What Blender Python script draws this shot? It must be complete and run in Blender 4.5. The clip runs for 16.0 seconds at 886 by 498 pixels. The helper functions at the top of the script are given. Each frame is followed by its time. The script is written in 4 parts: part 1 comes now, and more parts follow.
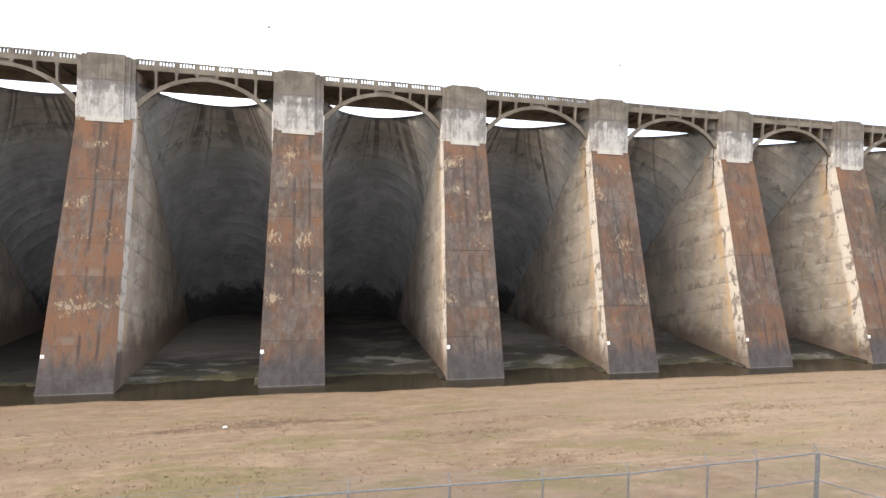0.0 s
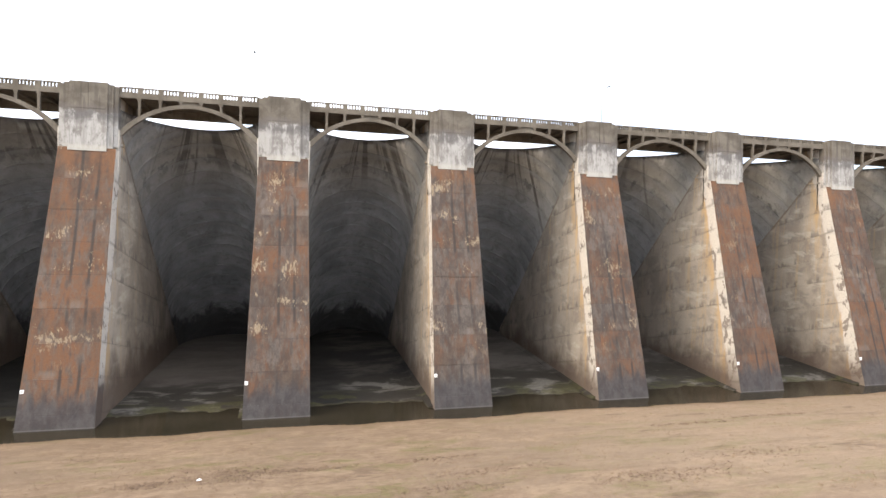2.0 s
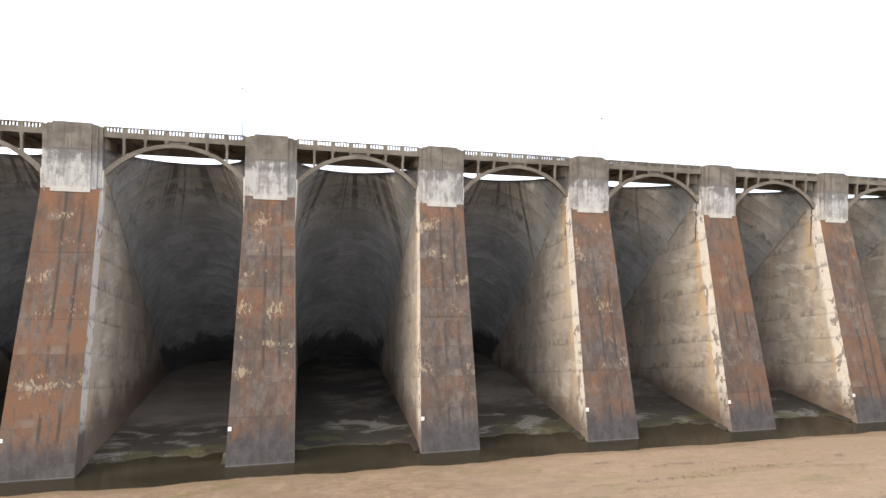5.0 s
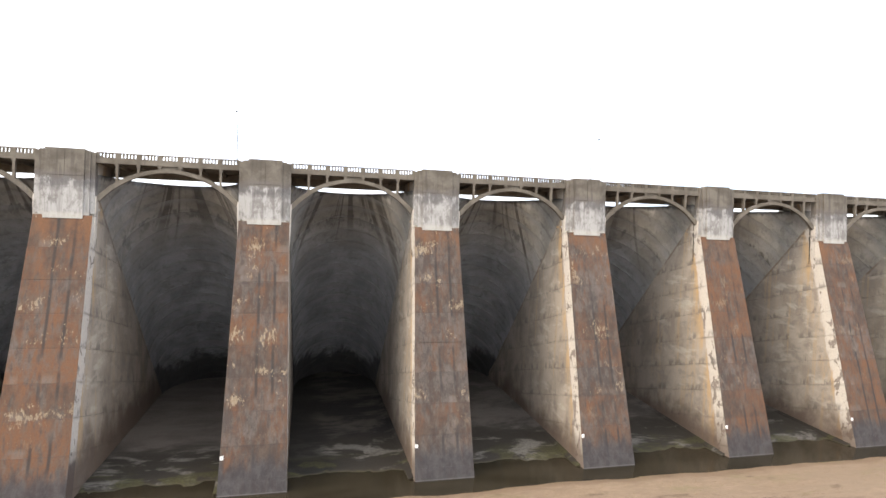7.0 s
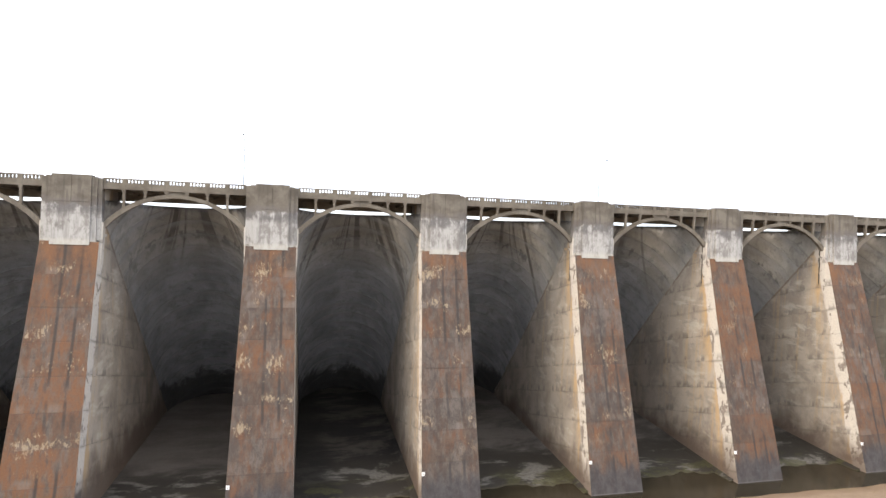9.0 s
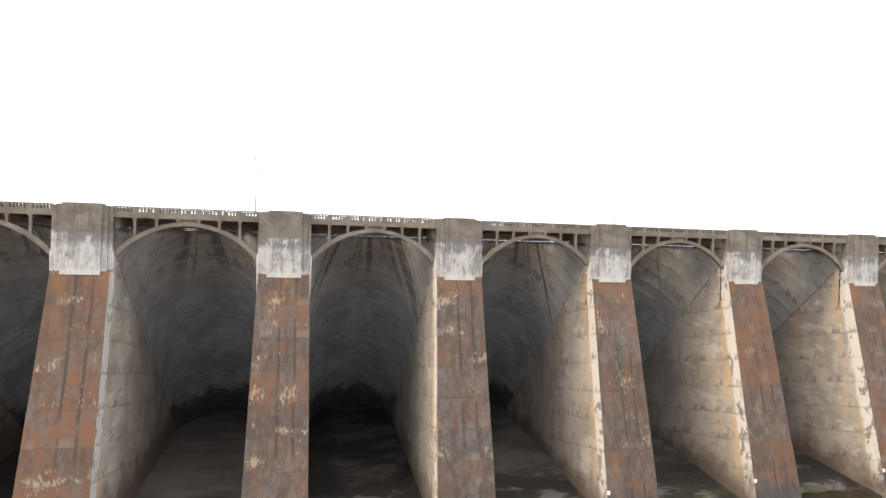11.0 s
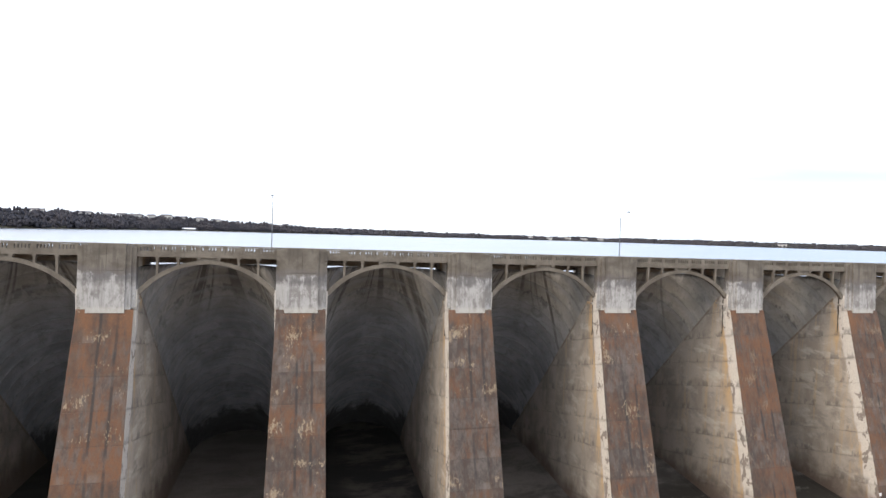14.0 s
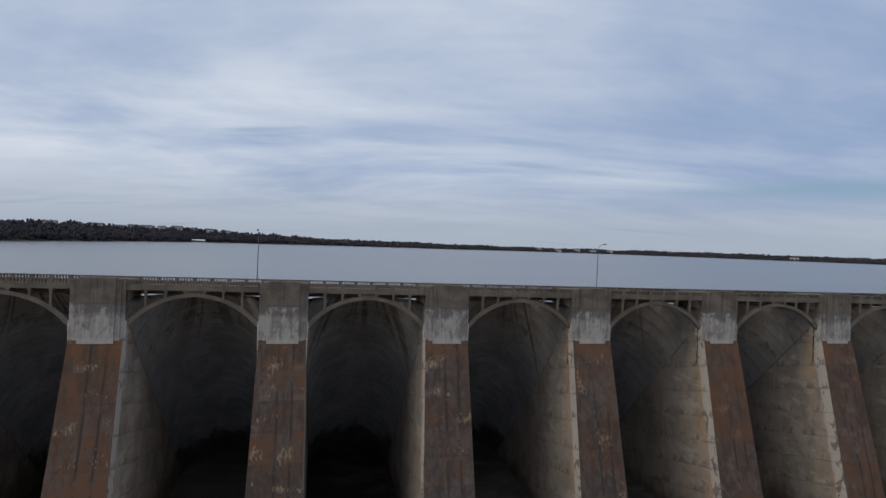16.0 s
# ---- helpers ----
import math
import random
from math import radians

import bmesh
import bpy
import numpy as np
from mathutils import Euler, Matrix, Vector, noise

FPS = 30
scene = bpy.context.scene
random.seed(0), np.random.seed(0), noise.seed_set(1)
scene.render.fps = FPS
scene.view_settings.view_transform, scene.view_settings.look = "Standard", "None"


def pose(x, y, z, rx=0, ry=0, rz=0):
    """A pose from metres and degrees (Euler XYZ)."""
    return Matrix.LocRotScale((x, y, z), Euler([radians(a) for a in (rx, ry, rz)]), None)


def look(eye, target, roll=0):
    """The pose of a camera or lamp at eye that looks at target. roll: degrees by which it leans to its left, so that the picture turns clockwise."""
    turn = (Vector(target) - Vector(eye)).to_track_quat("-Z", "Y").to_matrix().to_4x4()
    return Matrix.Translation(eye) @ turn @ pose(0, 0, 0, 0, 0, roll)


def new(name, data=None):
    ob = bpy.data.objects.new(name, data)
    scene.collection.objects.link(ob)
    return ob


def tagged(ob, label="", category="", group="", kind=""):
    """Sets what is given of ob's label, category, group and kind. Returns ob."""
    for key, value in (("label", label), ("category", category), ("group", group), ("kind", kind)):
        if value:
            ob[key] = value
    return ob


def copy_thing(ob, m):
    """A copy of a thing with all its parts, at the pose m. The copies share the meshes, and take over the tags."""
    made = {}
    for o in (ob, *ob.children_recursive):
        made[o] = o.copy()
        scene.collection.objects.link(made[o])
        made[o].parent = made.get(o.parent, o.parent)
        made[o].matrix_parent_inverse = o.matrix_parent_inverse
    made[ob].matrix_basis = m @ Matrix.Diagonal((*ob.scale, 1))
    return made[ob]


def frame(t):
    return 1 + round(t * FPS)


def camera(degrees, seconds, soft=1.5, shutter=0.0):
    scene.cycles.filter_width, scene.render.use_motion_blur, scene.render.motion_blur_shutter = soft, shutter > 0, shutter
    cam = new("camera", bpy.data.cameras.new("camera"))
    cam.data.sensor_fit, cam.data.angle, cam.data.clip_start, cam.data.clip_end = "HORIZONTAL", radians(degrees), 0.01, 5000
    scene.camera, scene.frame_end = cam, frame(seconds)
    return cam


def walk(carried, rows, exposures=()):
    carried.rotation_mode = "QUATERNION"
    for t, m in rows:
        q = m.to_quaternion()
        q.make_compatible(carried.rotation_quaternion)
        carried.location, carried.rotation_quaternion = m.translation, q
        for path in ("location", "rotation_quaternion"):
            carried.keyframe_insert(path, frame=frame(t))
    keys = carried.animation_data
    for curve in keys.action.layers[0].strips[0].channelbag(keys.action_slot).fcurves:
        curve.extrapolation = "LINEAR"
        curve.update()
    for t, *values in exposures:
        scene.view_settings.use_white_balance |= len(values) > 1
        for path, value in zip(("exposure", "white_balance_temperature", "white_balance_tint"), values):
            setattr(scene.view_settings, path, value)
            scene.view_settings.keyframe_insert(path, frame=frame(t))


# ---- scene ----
cam = camera(73.7, 16.0)
PATH = [
    (0, (-26.586, -89.864, 20.444), (-26.082, -87.929, 20.399), 1.4),
    (0.5, (-26.217, -89.735, 21.283), (-25.712, -87.8, 21.242), 1.3),
    (1, (-25.81, -89.635, 22.19), (-25.304, -87.7, 22.149), 1.2),
    (1.5, (-25.395, -89.528, 23.079), (-24.885, -87.595, 23.043), 1.2),
    (2, (-24.963, -89.486, 23.938), (-24.452, -87.553, 23.904), 1.2),
    (2.5, (-24.647, -89.361, 24.939), (-24.131, -87.429, 24.907), 1.2),
    (3, (-24.331, -89.286, 25.926), (-23.814, -87.354, 25.892), 1.2),
    (3.5, (-24.061, -89.163, 26.667), (-23.544, -87.231, 26.638), 1.3),
    (4, (-23.764, -89.154, 27.627), (-23.251, -87.221, 27.597), 1.4),
    (6.5, (-22.489, -88.572, 32.156), (-21.977, -86.639, 32.133), 1.5),
    (7, (-22.285, -88.571, 33.012), (-21.776, -86.637, 32.99), 1.6),
    (7.5, (-22.165, -88.541, 33.837), (-21.658, -86.607, 33.82), 1.6),
    (8, (-22.372, -88.325, 34.758), (-21.864, -86.391, 34.741), 1.7),
    (8.5, (-22.456, -88.212, 35.753), (-21.956, -86.275, 35.734), 1.8),
    (9, (-22.821, -87.84, 36.714), (-22.323, -85.903, 36.691), 1.8),
    (11.5, (-24.414, -85.274, 41.963), (-23.931, -83.334, 41.926), 1.9),
    (12, (-24.616, -84.883, 42.716), (-24.133, -82.943, 42.686), 2.0),
    (12.5, (-25.143, -84.533, 43.696), (-24.652, -82.594, 43.672), 1.9),
    (13, (-25.769, -84.79, 44.712), (-25.257, -82.856, 44.696), 1.7),
    (13.5, (-26.481, -86.209, 45.662), (-25.984, -84.273, 45.61), 2.0),
    (14, (-26.962, -87.631, 46.72), (-26.47, -85.693, 46.675), 1.9),
    (14.5, (-26.295, -89.166, 47.615), (-25.811, -87.226, 47.589), 2.3),
    (15, (-24.624, -90.709, 48.618), (-24.156, -88.765, 48.599), 2.6),
    (15.5, (-23.601, -91.621, 49.7), (-23.138, -89.675, 49.685), 2.5),
    (16, (-22.999, -92.288, 50.553), (-22.54, -90.341, 50.543), 2.2),
]
EXPOSURES = [(0.0, 1.44, 7080, 10), (4.0, 1.40, 7080, 10), (9.0, 1.36, 7080, 10), (11.5, 1.30, 7050, 10), (12.5, 1.24, 7000, 10), (13.5, 1.14, 6900, 10), (14.0, 0.96, 6760, 10), (14.5, 0.34, 6560, 11), (15.0, -0.53, 6430, 11), (15.5, -0.80, 6400, 10), (16.0, -0.80, 6400, 10)]
walk(cam, [(t, look(eye, target, roll)) for t, eye, target, roll in PATH], EXPOSURES)

# ---------------------------------------------------------------- sizes, in metres
PITCH = 25.6            # buttress to buttress
FIRST, LAST = -4, 6     # buttress numbers along the dam, number n stands at x = n * PITCH
LAKE_Z = 40.0
CREST_Z = 41.0


def face_y(z):
    """The downstream face of a buttress at height z."""
    return 0.28 * (z - 35.3) + 0.2


def half_left(z):
    return 3.5 + (35.3 - z) * 1.10 / 35.3


def half_right(z):
    return 3.5 + (35.3 - z) * 0.50 / 35.3


def spring_y(z):
    """Where the barrel springs from the buttress side."""
    return 40.8 - z


SKEW = 0.03             # the buttresses stand slightly askew to the dam's face


def skewed(x, y, z):
    return x + SKEW * (y - face_y(z))


# ---------------------------------------------------------------- node helpers
class Nodes:
    """A short way to write a node tree."""

    def __init__(self, tree):
        self.tree = tree

    def put(self, kind, **values):
        node = self.tree.nodes.new(kind)
        for key, value in values.items():
            if key == "operation":
                node.operation = value
            elif key == "blend":
                node.blend_type = value
            elif key == "data":
                node.data_type = value
        return node

    def link(self, a, b):
        self.tree.links.new(a, b)

    def feed(self, socket, value):
        if isinstance(value, bpy.types.NodeSocket):
            self.link(value, socket)
        elif isinstance(value, (tuple, list)) and socket.type == "RGBA" and len(value) == 3:
            socket.default_value = (*value, 1)
        else:
            socket.default_value = value

    def math(self, op, a, b=0.0, c=0.0, clamp=False):
        node = self.put("ShaderNodeMath", operation=op)
        node.use_clamp = clamp
        for socket, value in zip(node.inputs, (a, b, c)):
            self.feed(socket, value)
        return node.outputs[0]

    def place(self):
        return self.put("ShaderNodeNewGeometry").outputs["Position"]

    def split(self, v):
        node = self.put("ShaderNodeSeparateXYZ")
        self.link(v, node.inputs[0])
        return node.outputs

    def join(self, x, y, z):
        node = self.put("ShaderNodeCombineXYZ")
        for socket, value in zip(node.inputs, (x, y, z)):
            self.feed(socket, value)
        return node.outputs[0]

    def scaled(self, v, s):
        node = self.put("ShaderNodeMapping")
        self.link(v, node.inputs["Vector"])
        node.inputs["Scale"].default_value = s if isinstance(s, tuple) else (s, s, s)
        return node.outputs[0]

    def noise(self, v, s=1.0, detail=4.0, rough=0.55, twist=0.0):
        node = self.put("ShaderNodeTexNoise")
        self.link(self.scaled(v, s), node.inputs["Vector"])
        node.inputs["Scale"].default_value = 1.0
        node.inputs["Detail"].default_value = detail
        node.inputs["Roughness"].default_value = rough
        node.inputs["Distortion"].default_value = twist
        return node.outputs[0]

    def step(self, v, lo, hi):
        """0 below lo, 1 above hi, smooth between."""
        node = self.put("ShaderNodeMapRange")
        node.interpolation_type = "SMOOTHSTEP"
        for socket, value in zip(node.inputs[:5], (v, lo, hi, 0.0, 1.0)):
            self.feed(socket, value)
        return node.outputs[0]

    def mix(self, f, a, b, blend="MIX"):
        node = self.put("ShaderNodeMix", data="RGBA", blend=blend)
        self.feed(node.inputs[0], f)
        self.feed(node.inputs[6], a)
        self.feed(node.inputs[7], b)
        return node.outputs[2]

    def bump(self, height, strength=0.4, distance=0.05):
        node = self.put("ShaderNodeBump")
        node.inputs["Strength"].default_value = strength
        node.inputs["Distance"].default_value = distance
        self.link(height, node.inputs["Height"])
        return node.outputs[0]

    def chance(self):
        return self.put("ShaderNodeObjectInfo").outputs["Random"]


def material(name, build):
    mat = bpy.data.materials.new(name)
    mat.use_nodes = True
    n = Nodes(mat.node_tree)
    bsdf = mat.node_tree.nodes["Principled BSDF"]
    made = build(n)
    n.feed(bsdf.inputs["Base Color"], made["color"])
    n.feed(bsdf.inputs["Roughness"], made.get("rough", 0.85))
    n.feed(bsdf.inputs["Metallic"], made.get("metal", 0.0))
    if "normal" in made:
        n.link(made["normal"], bsdf.inputs["Normal"])
    if "ior" in made:
        bsdf.inputs["IOR"].default_value = made["ior"]
    bsdf.inputs["Specular IOR Level"].default_value = made.get("spec", 0.3)
    return mat


# ---------------------------------------------------------------- world and sun
SUN_AZ, SUN_EL = 254.0, 30.0     # degrees, compass-like from +y towards +x; behind the camera to its left
BAND = radians(13.3)           # the cloud bands lie across this bearing
world = bpy.data.worlds.new("overcast_sky")
scene.world = world
world.use_nodes = True
w = Nodes(world.node_tree)
back = world.node_tree.nodes["Background"]
sky = w.put("ShaderNodeTexSky")
sky.sky_type = "NISHITA"
sky.sun_disc = False
sky.sun_elevation = radians(SUN_EL)
sky.sun_rotation = radians(SUN_AZ)
sky.air_density, sky.dust_density, sky.ozone_density = 1.0, 1.5, 1.0
ways = w.put("ShaderNodeTexCoord").outputs["Generated"]
wx, wy, wz = w.split(ways)
up = w.math("MAXIMUM", wz, 0.0)
over = w.math("ADD", up, 0.16)
across = w.math("ADD", w.math("MULTIPLY", wx, math.cos(BAND)), w.math("MULTIPLY", wy, -math.sin(BAND)))
along = w.math("ADD", w.math("MULTIPLY", wx, math.sin(BAND)), w.math("MULTIPLY", wy, math.cos(BAND)))
flat = w.join(w.math("DIVIDE", across, over), w.math("DIVIDE", along, over), 0.0)
sheet = w.noise(flat, (0.42, 0.8, 1.0), 6.0, 0.56, 0.35)
wisps = w.noise(flat, (0.3, 1.5, 1.0), 4.0, 0.55, 0.9)
broad = w.noise(flat, (0.12, 0.3, 1.0), 2.0, 0.5)
light = w.math("ADD", w.math("MULTIPLY", sheet, 0.6), w.math("ADD", w.math("MULTIPLY", wisps, 0.12), w.math("MULTIPLY", broad, 0.3)))
sunward = w.math("ADD", w.math("MULTIPLY", wx, math.sin(radians(SUN_AZ))), w.math("MULTIPLY", wy, math.cos(radians(SUN_AZ))))
light = w.math("ADD", light, w.math("MULTIPLY", w.math("ADD", sunward, 0.55), 0.10))
cloud = w.mix(w.step(light, 0.40, 0.67), (0.50, 0.665, 0.98), (1.19, 1.27, 1.38))
cloud = w.mix(w.step(up, 0.0, 0.14), (0.68, 0.77, 0.90), cloud)
gap = w.math("MULTIPLY", w.step(w.noise(flat, (0.55, 2.4, 1.0), 3.0, 0.5, 0.3), 0.63, 0.75), 0.5)
# a clear strip low in the north-east
strip = w.math("MULTIPLY", w.step(w.math("ADD", wz, w.math("MULTIPLY", w.math("SUBTRACT", sheet, 0.5), 0.08)), 0.072, 0.098), w.math("SUBTRACT", 1.0, w.step(wz, 0.10, 0.125)))
strip = w.math("MULTIPLY", strip, w.math("MULTIPLY", w.step(wx, 0.46, 0.74), w.step(wy, 0.0, 0.2)))
gap = w.math("MAXIMUM", gap, w.math("MULTIPLY", strip, 0.8))
blue = w.put("ShaderNodeVectorMath", operation="SCALE")
w.link(sky.outputs[0], blue.inputs[0])
blue.inputs["Scale"].default_value = 0.1
w.link(w.mix(gap, cloud, w.mix(0.6, blue.outputs[0], (0.42, 0.70, 1.02))), back.inputs["Color"])
back.inputs["Strength"].default_value = 1.0

sun = new("sun", bpy.data.lights.new("sun", "SUN"))
sun.data.energy, sun.data.angle, sun.data.color = 1.3, radians(40), (1.0, 0.87, 0.72)
az, el = radians(SUN_AZ), radians(SUN_EL)
sun.matrix_world = look((200 * math.sin(az), 200 * math.cos(az), 150), (0, 0, 0))


# ---------------------------------------------------------------- materials
def rust_look(n):
    p = n.place()
    x, y, z = n.split(p)
    each = n.chance()
    board = n.noise(p, (1.7, 1.7, 0.035), 4.0, 0.6)
    streak = n.noise(p, (1.1, 1.1, 0.07), 5.0, 0.64)
    blot = n.noise(p, (0.30, 0.24, 0.17), 6.0, 0.66, 0.4)
    grain = n.noise(p, 6.0, 5.0, 0.65)
    mott = n.noise(p, (0.9, 0.9, 0.5), 7.0, 0.72, 0.3)
    lift = n.math("FRACT", n.math("DIVIDE", n.math("SUBTRACT", z, 1.6), 4.2))
    # bright rust at one end of the dam, browner and greyer along it
    shift = n.math("MULTIPLY", n.math("SUBTRACT", each, 0.5), 0.13)
    east = n.math("SUBTRACT", n.math("ADD", n.math("MULTIPLY", n.step(x, -46.0, -28.0), 0.12), n.math("MULTIPLY", n.step(x, -20.0, -8.0), 0.04)), n.math("MULTIPLY", n.step(x, 10.0, 45.0), 0.09))
    r = n.math("SUBTRACT", n.math("ADD", n.math("ADD", n.math("MULTIPLY", blot, 0.66), n.math("MULTIPLY", streak, 0.42)), shift), east)
    col = n.mix(n.step(r, 0.30, 0.62), (0.062, 0.044, 0.036), (0.136, 0.066, 0.036))
    col = n.mix(n.math("MULTIPLY", n.step(mott, 0.42, 0.64), 0.58), col, (0.098, 0.072, 0.057))
    # grey weathered boards, in upright runs within a lift
    grey = n.math("ADD", n.math("MULTIPLY", board, 0.55), n.math("MULTIPLY", n.noise(p, (0.45, 0.35, 0.13), 6.0, 0.68, 0.3), 0.5))
    grey = n.math("ADD", grey, n.math("MULTIPLY", n.math("SUBTRACT", n.math("FRACT", n.math("MULTIPLY", each, 7.0)), 0.5), 0.10))
    col = n.mix(n.math("MULTIPLY", n.step(n.math("ADD", grey, n.math("MULTIPLY", east, 0.35)), 0.50, 0.66), 0.62), col, n.mix(n.step(mott, 0.38, 0.62), (0.066, 0.058, 0.055), (0.128, 0.113, 0.104)))
    col = n.mix(n.math("MULTIPLY", n.step(board, 0.52, 0.70), 0.4), col, (0.050, 0.041, 0.037))
    # a pale worn patch where a lift ends, now and then
    worn = n.math("MULTIPLY", n.math("SUBTRACT", 1.0, n.step(lift, 0.14, 0.30)), n.step(n.noise(p, (0.26, 0.2, 0.05), 3.0, 0.5), 0.57, 0.63))
    col = n.mix(n.math("MULTIPLY", worn, 0.3), col, (0.19, 0.168, 0.148))
    # upright seams
    lx = n.math("SUBTRACT", n.math("FLOORED_MODULO", n.math("ADD", x, PITCH / 2), PITCH), PITCH / 2)
    wob = n.math("MULTIPLY", n.math("SUBTRACT", n.noise(p, (0.0, 0.0, 0.12), 3.0), 0.5), 0.5)
    seam = n.math("MINIMUM", n.math("ABSOLUTE", n.math("ADD", n.math("SUBTRACT", lx, 1.75), wob)), n.math("ABSOLUTE", n.math("ADD", n.math("ADD", lx, 0.35), wob)))
    dark = n.math("MULTIPLY", n.math("SUBTRACT", 1.0, n.step(seam, 0.04, 0.30)), n.step(n.noise(p, (0.02, 0.1, 0.14), 3.0), 0.42, 0.55))
    col = n.mix(n.math("MULTIPLY", dark, 0.8), col, (0.034, 0.032, 0.031))
    # thin dark line at each joint
    line = n.math("ABSOLUTE", n.math("SUBTRACT", lift, 0.5))
    col = n.mix(n.math("MULTIPLY", n.step(line, 0.470, 0.495), 0.22), col, (0.050, 0.041, 0.037))
    # fresh rust below the cap
    wash = n.math("MULTIPLY", n.step(n.math("ADD", z, n.math("MULTIPLY", n.math("SUBTRACT", streak, 0.5), 9.0)), 30.0, 35.5), n.step(blot, 0.38, 0.6))
    col = n.mix(n.math("MULTIPLY", wash, 0.6), col, (0.165, 0.080, 0.040))
    # grey silt stain above the pool
    silt = n.math("SUBTRACT", 1.0, n.step(n.math("ADD", z, n.math("MULTIPLY", n.math("SUBTRACT", streak, 0.5), 4.0)), 2.6, 5.0))
    col = n.mix(n.math("MULTIPLY", silt, 0.9), col, n.mix(n.step(mott, 0.34, 0.66), (0.038, 0.035, 0.037), (0.066, 0.061, 0.063)))
    # pale flakes where the crust has peeled off in short upright tatters, in bands
    low = n.math("SUBTRACT", 1.0, n.step(n.math("ABSOLUTE", n.math("SUBTRACT", lift, 0.28)), 0.10, 0.36))
    flake = n.noise(p, (3.0, 3.0, 1.15), 8.0, 0.76, 0.35)
    where = n.noise(p, (0.33, 0.3, 0.24), 3.0, 0.55)
    f = n.math("ADD", flake, n.math("ADD", n.math("MULTIPLY", low, 0.08), n.math("MULTIPLY", n.math("SUBTRACT", where, 0.5), 0.95)))
    high = n.math("MULTIPLY", n.step(z, 5.0, 12.0), n.math("SUBTRACT", 0.8, n.math("MULTIPLY", n.step(x, 5.0, 60.0), 0.5)))
    col = n.mix(n.math("MULTIPLY", n.step(f, 0.68, 0.76), high), col, n.mix(n.step(grain, 0.4, 0.6), (0.225, 0.165, 0.105), (0.330, 0.270, 0.195)))
    tide = n.math("MULTIPLY", n.step(z, 0.02, 0.08), n.math("SUBTRACT", 1.0, n.step(z, 0.12, 0.2)))
    col = n.mix(n.math("MULTIPLY", tide, 0.22), col, (0.26, 0.25, 0.24))
    col = n.mix(n.math("MULTIPLY", n.step(grain, 0.35, 0.75), 0.35), col, n.mix(1.0, col, (0.55, 0.52, 0.5), "MULTIPLY"))
    return {"color": col, "rough": 0.88, "normal": n.bump(n.math("ADD", grain, n.math("MULTIPLY", flake, 1.2)), 0.5, 0.06)}


